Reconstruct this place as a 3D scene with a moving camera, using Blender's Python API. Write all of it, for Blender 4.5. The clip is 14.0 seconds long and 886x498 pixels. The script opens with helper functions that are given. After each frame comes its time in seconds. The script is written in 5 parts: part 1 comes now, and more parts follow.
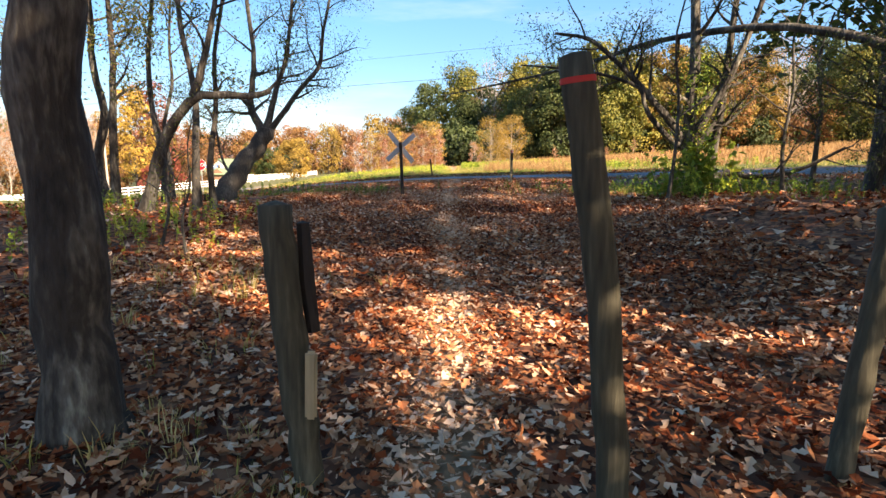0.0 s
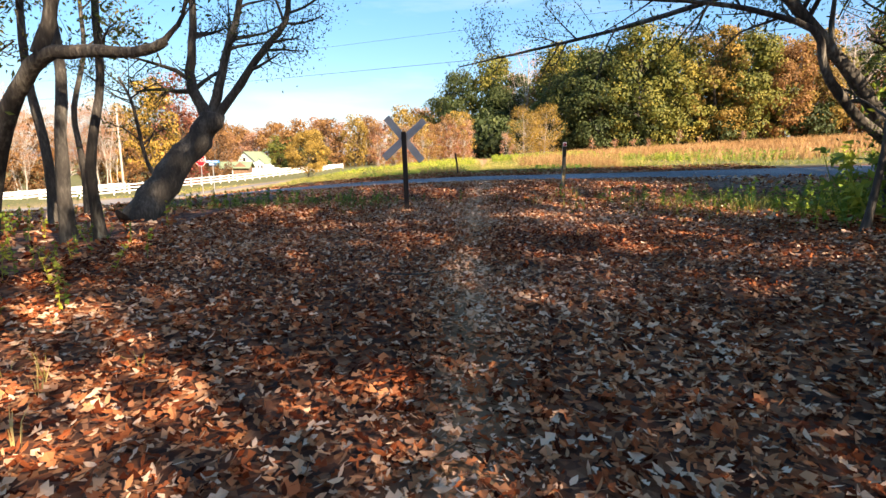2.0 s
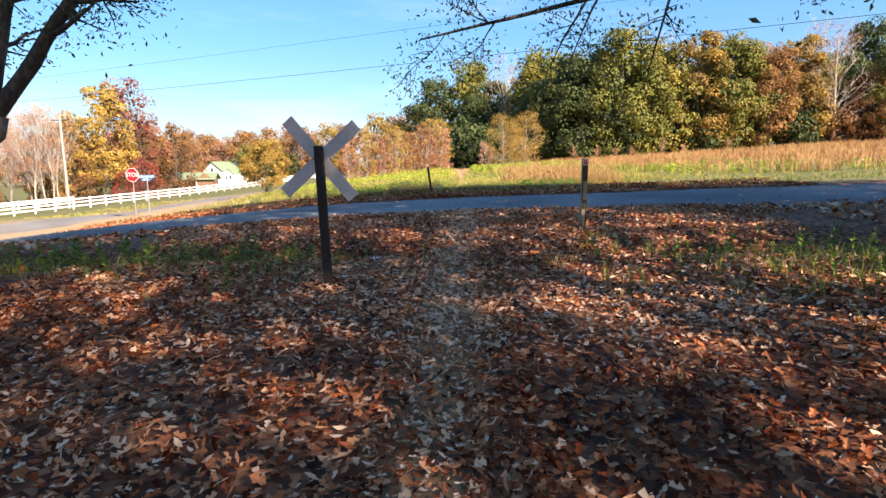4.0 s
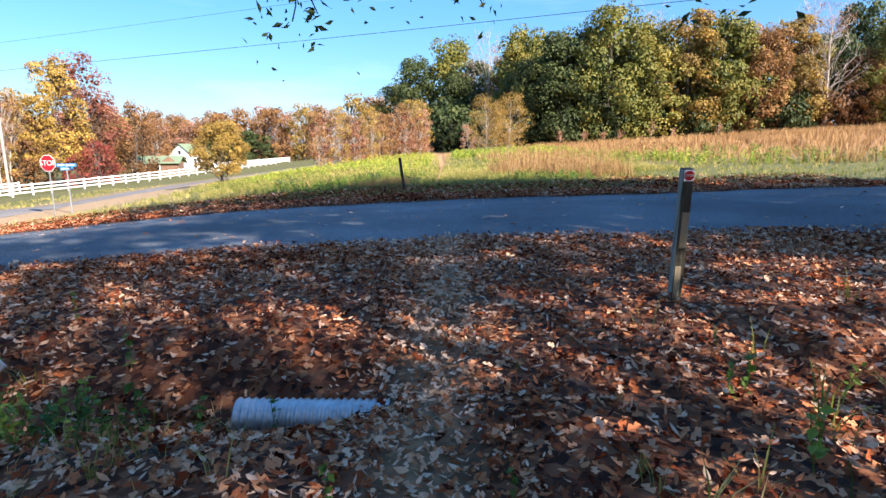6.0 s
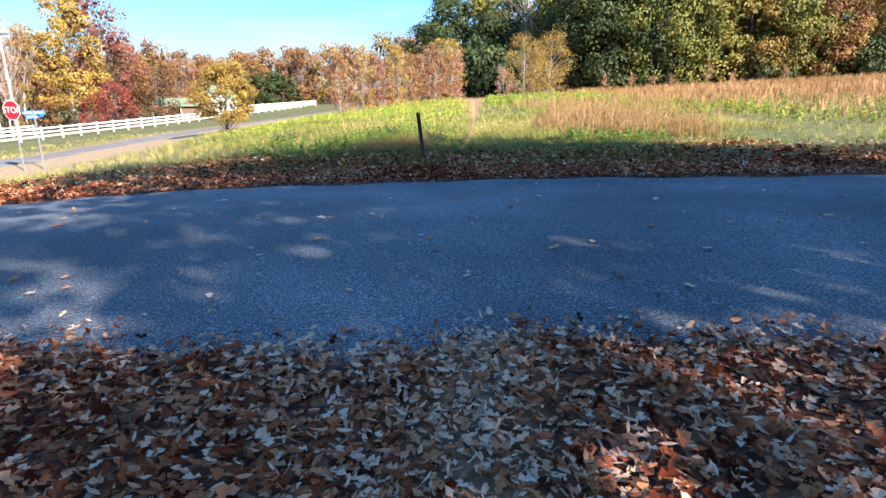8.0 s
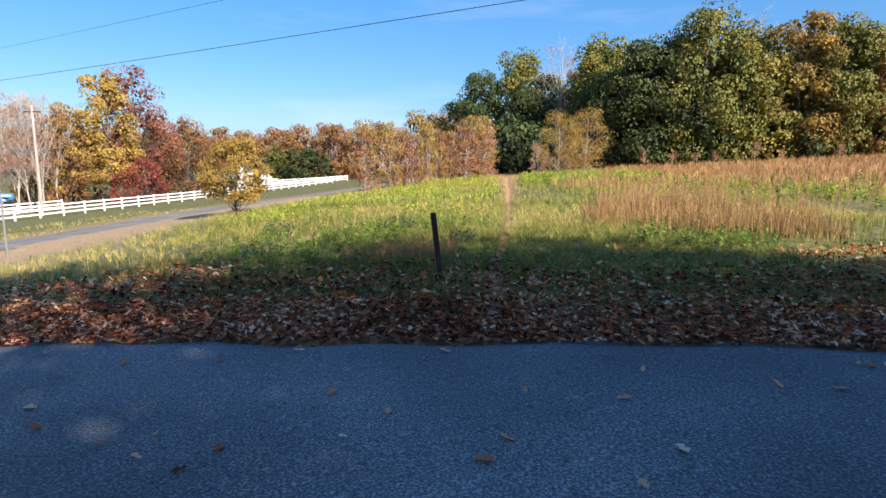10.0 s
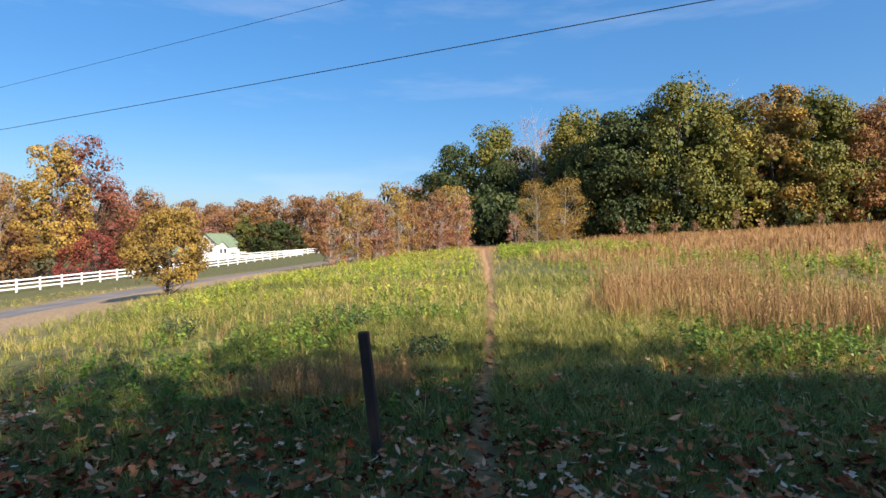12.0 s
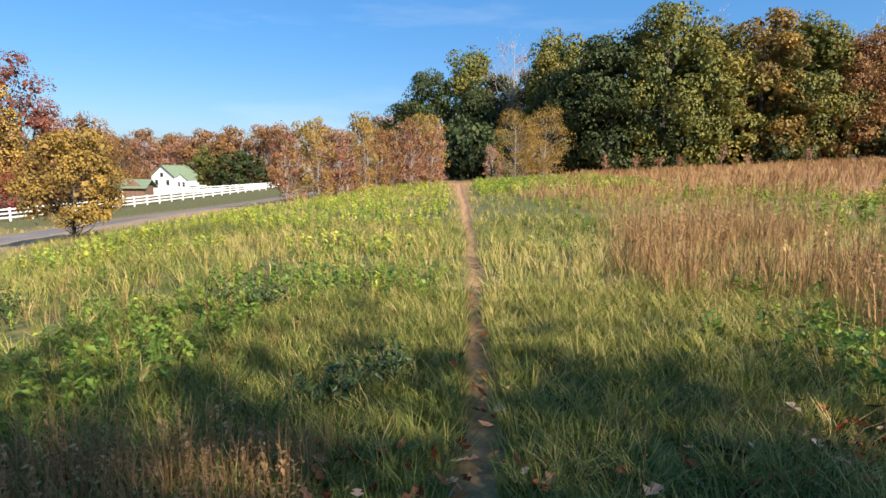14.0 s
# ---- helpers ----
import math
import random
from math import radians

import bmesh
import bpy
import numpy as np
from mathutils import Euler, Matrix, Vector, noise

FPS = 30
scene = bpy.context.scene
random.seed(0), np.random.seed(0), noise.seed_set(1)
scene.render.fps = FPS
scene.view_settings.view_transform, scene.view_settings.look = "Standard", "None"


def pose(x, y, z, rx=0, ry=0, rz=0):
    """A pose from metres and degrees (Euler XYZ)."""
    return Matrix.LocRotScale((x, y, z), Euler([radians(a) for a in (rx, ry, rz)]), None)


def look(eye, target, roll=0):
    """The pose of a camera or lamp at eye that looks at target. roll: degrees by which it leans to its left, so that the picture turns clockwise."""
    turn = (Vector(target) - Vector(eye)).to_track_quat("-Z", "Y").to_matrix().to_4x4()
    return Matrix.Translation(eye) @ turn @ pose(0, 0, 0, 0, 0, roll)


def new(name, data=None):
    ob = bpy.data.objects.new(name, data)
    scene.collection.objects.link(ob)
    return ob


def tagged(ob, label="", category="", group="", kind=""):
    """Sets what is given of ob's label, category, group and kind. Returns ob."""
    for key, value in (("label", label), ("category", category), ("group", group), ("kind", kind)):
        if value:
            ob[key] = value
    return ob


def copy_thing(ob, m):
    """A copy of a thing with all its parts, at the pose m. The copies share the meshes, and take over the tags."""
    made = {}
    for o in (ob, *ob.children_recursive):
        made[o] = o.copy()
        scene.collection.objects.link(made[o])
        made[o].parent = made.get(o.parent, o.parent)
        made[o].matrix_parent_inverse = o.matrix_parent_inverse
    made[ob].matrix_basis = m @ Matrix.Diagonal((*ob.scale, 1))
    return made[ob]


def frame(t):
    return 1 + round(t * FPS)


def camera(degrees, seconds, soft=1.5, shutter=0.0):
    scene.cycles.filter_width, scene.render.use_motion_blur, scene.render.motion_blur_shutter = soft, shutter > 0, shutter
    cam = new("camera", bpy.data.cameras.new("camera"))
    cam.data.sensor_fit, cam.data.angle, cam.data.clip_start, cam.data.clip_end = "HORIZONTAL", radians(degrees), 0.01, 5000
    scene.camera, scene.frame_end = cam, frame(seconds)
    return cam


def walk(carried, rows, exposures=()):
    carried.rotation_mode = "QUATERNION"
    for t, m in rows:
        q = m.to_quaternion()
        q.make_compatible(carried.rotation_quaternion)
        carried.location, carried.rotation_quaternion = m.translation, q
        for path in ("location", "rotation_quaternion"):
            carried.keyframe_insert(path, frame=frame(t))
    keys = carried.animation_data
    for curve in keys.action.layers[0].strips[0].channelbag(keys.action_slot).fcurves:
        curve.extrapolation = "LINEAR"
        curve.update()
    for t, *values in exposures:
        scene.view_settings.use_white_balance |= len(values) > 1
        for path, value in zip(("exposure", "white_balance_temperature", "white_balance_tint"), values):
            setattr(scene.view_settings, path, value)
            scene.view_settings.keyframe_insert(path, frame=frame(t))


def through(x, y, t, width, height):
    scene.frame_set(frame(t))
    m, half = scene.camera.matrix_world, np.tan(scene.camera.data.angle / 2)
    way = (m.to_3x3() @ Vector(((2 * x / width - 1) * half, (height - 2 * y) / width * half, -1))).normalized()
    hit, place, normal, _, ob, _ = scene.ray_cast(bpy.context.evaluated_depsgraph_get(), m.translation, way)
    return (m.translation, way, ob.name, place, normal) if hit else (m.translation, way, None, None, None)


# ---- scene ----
# the walk: seconds, eye, target, roll
PATH = [
    (0, (0.227, 0.04, 2.077), (0.18, 2.015, 1.771), 0.0),
    (0.5, (0.173, 1.372, 2.082), (0.119, 3.345, 1.76), -0.4),
    (1, (0.187, 2.701, 2.169), (0.074, 4.667, 1.822), -0.4),
    (1.5, (0.264, 3.961, 2.147), (0.124, 5.926, 1.802), -0.3),
    (2, (0.221, 5.21, 2.227), (0.067, 7.176, 1.892), -0.2),
    (2.5, (0.159, 6.444, 2.248), (0.01, 8.411, 1.921), 0.0),
    (3, (0.163, 7.611, 2.318), (0.031, 9.589, 2.051), -0.2),
    (5.5, (0.184, 13.384, 2.649), (0.168, 15.348, 2.269), -0.2),
    (6, (0.168, 14.441, 2.71), (0.159, 16.407, 2.342), -0.2),
    (6.5, (0.15, 15.406, 2.811), (0.143, 17.361, 2.388), 0.4),
    (7, (0.347, 16.571, 2.856), (0.331, 18.492, 2.299), 0.0),
    (7.5, (0.24, 17.779, 2.801), (0.178, 19.684, 2.195), -0.3),
    (8, (0.121, 18.927, 2.88), (0.006, 20.844, 2.322), 0.3),
    (8.5, (0.115, 19.955, 2.986), (-0.018, 21.888, 2.492), 0.7),
    (11, (-0.167, 25.616, 3.162), (-0.442, 27.589, 2.984), 0.4),
    (11.5, (-0.141, 26.598, 3.186), (-0.303, 28.589, 3.075), 0.3),
    (12, (-0.265, 27.603, 3.147), (-0.416, 29.597, 3.095), 0.1),
    (12.5, (-0.372, 28.644, 3.021), (-0.517, 30.638, 2.992), 0.2),
    (13, (-0.357, 29.688, 2.966), (-0.465, 31.681, 2.838), 0.2),
    (13.5, (-0.333, 30.636, 2.902), (-0.404, 32.624, 2.703), 0.2),
    (14, (-0.381, 31.762, 3.056), (-0.434, 33.74, 2.769), 0.5),
]
cam = camera(77.5, 14.0, soft=1.5)
walk(cam, [(t, look(eye, target, roll)) for t, eye, target, roll in PATH],
     [(0, 1.97, 8500, 17), (3, 1.84, 8200, 17), (5.5, 1.68, 6700, 15), (7, 1.85, 6500, 14), (8.5, 1.75, 6200, 12), (11, 1.02, 6800, 14), (14, 1.08, 6600, 13)])

# ---- world and sun: the sun stands low behind and to the side of the walker ----
SUN = Vector((0.62, -0.60, 0.50)).normalized()
world = bpy.data.worlds.new("world")
scene.world = world
world.use_nodes = True
wn, wl = world.node_tree.nodes, world.node_tree.links
sky = wn.new("ShaderNodeTexSky")
sky.sky_type, sky.sun_disc = "NISHITA", False
sky.sun_elevation = math.asin(SUN.z)
sky.sun_rotation = math.atan2(SUN.x, SUN.y)
sky.altitude, sky.air_density, sky.dust_density, sky.ozone_density = 50, 1.0, 1.3, 3.0
wc = wn.new("ShaderNodeTexCoord")
wm = wn.new("ShaderNodeMapping")
wm.inputs["Scale"].default_value = (1.2, 1.2, 7.0)
wl.new(wc.outputs["Generated"], wm.inputs["Vector"])
cn = wn.new("ShaderNodeTexNoise")
cn.inputs["Scale"].default_value, cn.inputs["Detail"].default_value, cn.inputs["Roughness"].default_value = 1.6, 7, 0.6
wl.new(wm.outputs[0], cn.inputs["Vector"])
cr = wn.new("ShaderNodeValToRGB")
cr.color_ramp.elements[0].position, cr.color_ramp.elements[1].position = 0.55, 0.85
cr.color_ramp.elements[0].color, cr.color_ramp.elements[1].color = (0, 0, 0, 1), (0.22, 0.22, 0.22, 1)
wl.new(cn.outputs[0], cr.inputs[0])
wx = wn.new("ShaderNodeMix")
wx.data_type = "RGBA"
wl.new(cr.outputs[0], wx.inputs[0])
hs = wn.new("ShaderNodeHueSaturation")
hs.inputs["Saturation"].default_value = 1.38
wl.new(sky.outputs[0], hs.inputs["Color"])
haze = wn.new("ShaderNodeMix")
haze.data_type = "RGBA"
haze.inputs[0].default_value = 0.32
haze.inputs[7].default_value = (1.3, 3.5, 7.6, 1)
wl.new(hs.outputs[0], haze.inputs[6])
wl.new(haze.outputs[2], wx.inputs[6])
wx.inputs[7].default_value = (7.5, 7.8, 8.2, 1)
wl.new(wx.outputs[2], wn["Background"].inputs[0])
wn["Background"].inputs[1].default_value = 0.073

sun = new("sun", bpy.data.lights.new("sun", "SUN"))
sun.data.energy, sun.data.angle, sun.data.color = 5.0, radians(0.55), (1.0, 0.92, 0.80)
sun.matrix_world = look(SUN * 60, (0, 0, 0))


# ---- materials ----
def colour_ramp(nodes, stops):
    r = nodes.new("ShaderNodeValToRGB")
    while len(r.color_ramp.elements) < len(stops):
        r.color_ramp.elements.new(0.5)
    for e, (p, c) in zip(r.color_ramp.elements, stops):
        e.position, e.color = p, (*c, 1)
    return r


def surface(name, stops, scale=6.0, rough=0.85, bump=0.4, fine=60.0, stretch=(1, 1, 1), metal=0.0, blend=0.45, dist=0.02):
    """A mottled surface: colour by broad and fine noise, with relief."""
    m = bpy.data.materials.new(name)
    m.use_nodes = True
    n, l = m.node_tree.nodes, m.node_tree.links
    b = n["Principled BSDF"]
    tc, mp = n.new("ShaderNodeTexCoord"), n.new("ShaderNodeMapping")
    mp.inputs["Scale"].default_value = stretch
    l.new(tc.outputs["Object"], mp.inputs["Vector"])
    a, f = n.new("ShaderNodeTexNoise"), n.new("ShaderNodeTexNoise")
    for t, s in ((a, scale), (f, fine)):
        t.inputs["Scale"].default_value, t.inputs["Detail"].default_value = s, 6
        l.new(mp.outputs[0], t.inputs["Vector"])
    mx = n.new("ShaderNodeMix")
    mx.inputs[0].default_value = blend
    l.new(a.outputs[0], mx.inputs[2])
    l.new(f.outputs[0], mx.inputs[3])
    r = colour_ramp(n, stops)
    l.new(mx.outputs[0], r.inputs[0])
    l.new(r.outputs[0], b.inputs["Base Color"])
    b.inputs["Roughness"].default_value, b.inputs["Metallic"].default_value = rough, metal
    bp = n.new("ShaderNodeBump")
    bp.inputs["Strength"].default_value, bp.inputs["Distance"].default_value = bump, dist
    l.new(mx.outputs[0], bp.inputs["Height"])
    l.new(bp.outputs[0], b.inputs["Normal"])
    return m


def foliage(name, stops, rough=0.6, through=0.35, spec=0.25):
    """Leaves and blades: colour by each one's own tint, light passing through."""
    m = bpy.data.materials.new(name)
    m.use_nodes = True
    n, l = m.node_tree.nodes, m.node_tree.links
    b = n["Principled BSDF"]
    at = n.new("ShaderNodeAttribute")
    at.attribute_name = "tint"
    r = colour_ramp(n, stops)
    l.new(at.outputs["Fac"], r.inputs[0])
    l.new(r.outputs[0], b.inputs["Base Color"])
    b.inputs["Roughness"].default_value = rough
    b.inputs["Specular IOR Level"].default_value = spec
    tr, mx = n.new("ShaderNodeBsdfTranslucent"), n.new("ShaderNodeMixShader")
    l.new(r.outputs[0], tr.inputs[0])
    mx.inputs[0].default_value = through
    l.new(b.outputs[0], mx.inputs[1])
    l.new(tr.outputs[0], mx.inputs[2])
    l.new(mx.outputs[0], n["Material Output"].inputs[0])
    return m


def paint(name, c, rough=0.5, metal=0.0, wear=0.12):
    d = tuple(v * (1 - wear) for v in c)
    return surface(name, [(0.35, d), (0.65, c)], 5, rough, 0.08, 40, metal=metal)


BARK_DARK = surface("dark_bark", [(0.34, (0.014, 0.011, 0.009)), (0.48, (0.040, 0.033, 0.027)), (0.58, (0.11, 0.098, 0.08)), (0.68, (0.26, 0.26, 0.21))], 3.5, 0.92, 1.0, 26, (1, 1, 0.28), blend=0.4, dist=0.07)
BARK_GREY = surface("grey_bark", [(0.3, (0.022, 0.019, 0.016)), (0.5, (0.06, 0.052, 0.044)), (0.7, (0.17, 0.155, 0.13))], 4, 0.9, 0.9, 30, (1, 1, 0.35), dist=0.04)
BARK_PALE = surface("pale_bark", [(0.3, (0.20, 0.17, 0.15)), (0.7, (0.42, 0.37, 0.32))], 3, 0.9, 0.4, 20, (1, 1, 0.3))
WOOD_WEATHERED = surface("weathered_wood", [(0.32, (0.022, 0.019, 0.012)), (0.5, (0.068, 0.060, 0.038)), (0.68, (0.17, 0.15, 0.10))], 3.5, 0.88, 0.8, 45, (1, 1, 0.10), dist=0.016)
WOOD_DARK = surface("creosoted_wood", [(0.3, (0.010, 0.008, 0.007)), (0.55, (0.032, 0.022, 0.018)), (0.75, (0.09, 0.06, 0.045))], 3, 0.8, 0.5, 40, (1, 1, 0.12), dist=0.012)
# split bare wood, and the pale of sun patches put into colour
WOOD_BARE_SUNLIT = surface("bare_and_sunlit_wood", [(0.3, (0.26, 0.20, 0.12)), (0.7, (0.50, 0.40, 0.25))], 4, 0.85, 0.4, 40, (1, 1, 0.12), dist=0.01)
WOOD_GREEN = surface("grey_green_wood", [(0.3, (0.13, 0.15, 0.13)), (0.7, (0.32, 0.33, 0.28))], 4, 0.85, 0.5, 40, (1, 1, 0.12), dist=0.01)
ASPHALT = surface("asphalt", [(0.36, (0.022, 0.025, 0.029)), (0.47, (0.060, 0.069, 0.080)), (0.56, (0.13, 0.145, 0.162)), (0.66, (0.34, 0.345, 0.35))], 0.45, 0.75, 1.0, 58, blend=0.74, dist=0.02)
ASPHALT_OLD = surface("faded_asphalt", [(0.34, (0.10, 0.092, 0.085)), (0.5, (0.165, 0.15, 0.14)), (0.66, (0.26, 0.235, 0.21))], 0.5, 0.85, 0.5, 50, blend=0.5)
WHITE = paint("white_vinyl", (0.80, 0.80, 0.79), 0.4)
SIDING = paint("white_siding", (0.80, 0.80, 0.78), 0.55)
ROOF_GREEN = surface("green_roof", [(0.35, (0.11, 0.16, 0.10)), (0.65, (0.20, 0.26, 0.16))], 3, 0.7, 0.3, 25)
SHED_WOOD = surface("brown_board", [(0.3, (0.10, 0.055, 0.035)), (0.7, (0.22, 0.13, 0.085))], 3, 0.85, 0.4, 25, (1, 1, 0.2))
GLASS_DARK = paint("window_glass", (0.03, 0.035, 0.045), 0.08)
SHADE_IN = paint("shaded_interior", (0.03, 0.026, 0.022), 0.9)
SIGN_RED = paint("sign_red", (0.42, 0.012, 0.022), 0.4, wear=0.2)
SIGN_WHITE = paint("sign_white", (0.75, 0.75, 0.74), 0.4)
SIGN_BLUE = paint("sign_blue", (0.035, 0.20, 0.50), 0.4)
BAND_RED = paint("red_band", (0.60, 0.035, 0.03), 0.6)
STEEL = surface("galvanised_steel", [(0.3, (0.34, 0.36, 0.38)), (0.7, (0.60, 0.62, 0.64))], 6, 0.42, 0.1, 40, metal=0.75)
SIGN_BACK = surface("dull_aluminium", [(0.3, (0.42, 0.40, 0.40)), (0.7, (0.60, 0.58, 0.57))], 3, 0.55, 0.08, 30, metal=0.15)
CABLE = paint("cable_black", (0.012, 0.012, 0.013), 0.6)

LEAF_LITTER = foliage("fallen_leaves", [(0.0, (0.06, 0.014, 0.007)), (0.2, (0.20, 0.045, 0.018)), (0.45, (0.40, 0.122, 0.052)), (0.66, (0.54, 0.225, 0.105)), (0.85, (0.64, 0.36, 0.215)), (1.0, (0.72, 0.50, 0.355))], 0.85, 0.10, 0.05)
LEAF_WOODS = foliage("woodland_leaves", [(0.0, (0.035, 0.06, 0.018)), (0.5, (0.10, 0.13, 0.03)), (0.8, (0.26, 0.20, 0.05)), (1.0, (0.30, 0.13, 0.05))], 0.5, 0.45)
LEAF_OAK = foliage("oak_green_leaves", [(0.0, (0.045, 0.065, 0.015)), (0.5, (0.135, 0.142, 0.03)), (1.0, (0.29, 0.235, 0.05))], 0.6, 0.25)
LEAF_GOLD = foliage("golden_leaves", [(0.0, (0.15, 0.10, 0.03)), (0.5, (0.34, 0.22, 0.05)), (1.0, (0.55, 0.36, 0.08))], 0.6, 0.3)
LEAF_RUST = foliage("rust_leaves", [(0.0, (0.12, 0.06, 0.028)), (0.5, (0.28, 0.14, 0.052)), (1.0, (0.42, 0.26, 0.09))], 0.6, 0.3)
LEAF_RED = foliage("red_leaves", [(0.0, (0.14, 0.045, 0.03)), (0.5, (0.29, 0.11, 0.065)), (1.0, (0.40, 0.21, 0.115))], 0.6, 0.3)
LEAF_PINK = foliage("fading_leaves", [(0.0, (0.21, 0.10, 0.065)), (0.5, (0.38, 0.20, 0.12)), (1.0, (0.52, 0.31, 0.18))], 0.6, 0.3)
# dark green leaves, with the shade of the forest edge put into the colour
LEAF_DARK = foliage("shaded_green_leaves", [(0.0, (0.025, 0.040, 0.014)), (0.6, (0.065, 0.088, 0.026)), (1.0, (0.140, 0.145, 0.040))], 0.6, 0.25)
GRASS = foliage("meadow_grass", [(0.0, (0.05, 0.085, 0.018)), (0.4, (0.165, 0.20, 0.038)), (0.72, (0.41, 0.36, 0.09)), (1.0, (0.62, 0.47, 0.19))], 0.55, 0.3)
WEED_GREEN = foliage("broadleaf_weeds", [(0.0, (0.065, 0.143, 0.029)), (0.55, (0.221, 0.312, 0.046)), (1.0, (0.546, 0.520, 0.078))], 0.5, 0.35)
WEED_BROWN = foliage("dry_weeds", [(0.0, (0.16, 0.084, 0.036)), (0.5, (0.355, 0.205, 0.085)), (1.0, (0.53, 0.375, 0.175))], 0.7, 0.2)
LEAF_CRIMSON = foliage("crimson_leaves", [(0.0, (0.12, 0.025, 0.022)), (0.5, (0.26, 0.06, 0.045)), (1.0, (0.38, 0.13, 0.08))], 0.6, 0.3)
HOLLY = foliage("dark_shrub_leaves", [(0.0, (0.025, 0.05, 0.018)), (1.0, (0.10, 0.15, 0.055))], 0.45, 0.25)


def ground_material():
    """Soil under the leaves, trodden path, meadow turf: mixed by where each lies on the sheet."""
    m = bpy.data.materials.new("ground_cover")
    m.use_nodes = True
    n, l = m.node_tree.nodes, m.node_tree.links
    b = n["Principled BSDF"]
    b.inputs["Roughness"].default_value = 0.95
    tc = n.new("ShaderNodeTexCoord")

    def noise_ramp(scale, stops, voronoi=False):
        t = n.new("ShaderNodeTexVoronoi" if voronoi else "ShaderNodeTexNoise")
        t.inputs["Scale"].default_value = scale
        if not voronoi:
            t.inputs["Detail"].default_value = 8
        l.new(tc.outputs["Object"], t.inputs["Vector"])
        r = colour_ramp(n, stops)
        l.new(t.outputs["Color" if voronoi else 0], r.inputs[0])
        return r.outputs[0], t.outputs[0]

    litter, h1 = noise_ramp(16, [(0.15, (0.03, 0.010, 0.005)), (0.4, (0.10, 0.032, 0.014)), (0.65, (0.20, 0.07, 0.03)), (0.9, (0.32, 0.15, 0.075))], True)
    turf, h2 = noise_ramp(5, [(0.3, (0.035, 0.045, 0.010)), (0.5, (0.09, 0.095, 0.018)), (0.7, (0.20, 0.155, 0.05))])
    dirt, h3 = noise_ramp(9, [(0.3, (0.20, 0.13, 0.07)), (0.6, (0.40, 0.27, 0.15)), (0.8, (0.56, 0.41, 0.24))])
    soil, h5 = noise_ramp(7, [(0.3, (0.18, 0.098, 0.042)), (0.6, (0.44, 0.245, 0.108)), (0.8, (0.58, 0.36, 0.175))])
    dry, h4 = noise_ramp(3, [(0.3, (0.22, 0.105, 0.042)), (0.7, (0.42, 0.22, 0.085))])
    last = litter
    for key, other in (("meadow", turf), ("dry", dry), ("trail", dirt), ("soil", soil)):
        at = n.new("ShaderNodeAttribute")
        at.attribute_name = key
        mx = n.new("ShaderNodeMix")
        mx.data_type = "RGBA"
        l.new(at.outputs["Fac"], mx.inputs[0])
        l.new(last, mx.inputs[6])
        l.new(other, mx.inputs[7])
        last = mx.outputs[2]
    l.new(last, b.inputs["Base Color"])
    bp = n.new("ShaderNodeBump")
    bp.inputs["Strength"].default_value, bp.inputs["Distance"].default_value = 0.7, 0.03
    l.new(h3, bp.inputs["Height"])
    l.new(bp.outputs[0], b.inputs["Normal"])
    return m


# ---- mesh helpers ----
rng = np.random.default_rng(7)


class Geo:
    """Collects vertices, quads and a tint per vertex, and makes one mesh of them."""

    def __init__(self):
        self.v, self.f, self.t, self.count = [], [], [], 0

    def add(self, v, f, tint=0.5):
        v, f = np.asarray(v, float), np.asarray(f, int)
        self.v.append(v)
        self.f.append(f + self.count)
        self.t.append(np.broadcast_to(np.asarray(tint, float), (len(v),)))
        self.count += len(v)

    def mesh(self, name, material, smooth=False):
        v, f, t = np.concatenate(self.v), np.concatenate(self.f), np.concatenate(self.t)
        me = bpy.data.meshes.new(name)
        me.vertices.add(len(v))
        me.vertices.foreach_set("co", v.astype(np.float32).ravel())
        me.loops.add(f.size)
        me.loops.foreach_set("vertex_index", f.astype(np.int32).ravel())
        me.polygons.add(len(f))
        me.polygons.foreach_set("loop_start", np.arange(0, f.size, 4, dtype=np.int32))
        me.polygons.foreach_set("use_smooth", np.full(len(f), smooth))
        me.update(calc_edges=True)
        me.attributes.new("tint", "FLOAT", "POINT").data.foreach_set("value", t.astype(np.float32))
        me.materials.append(material)
        return me


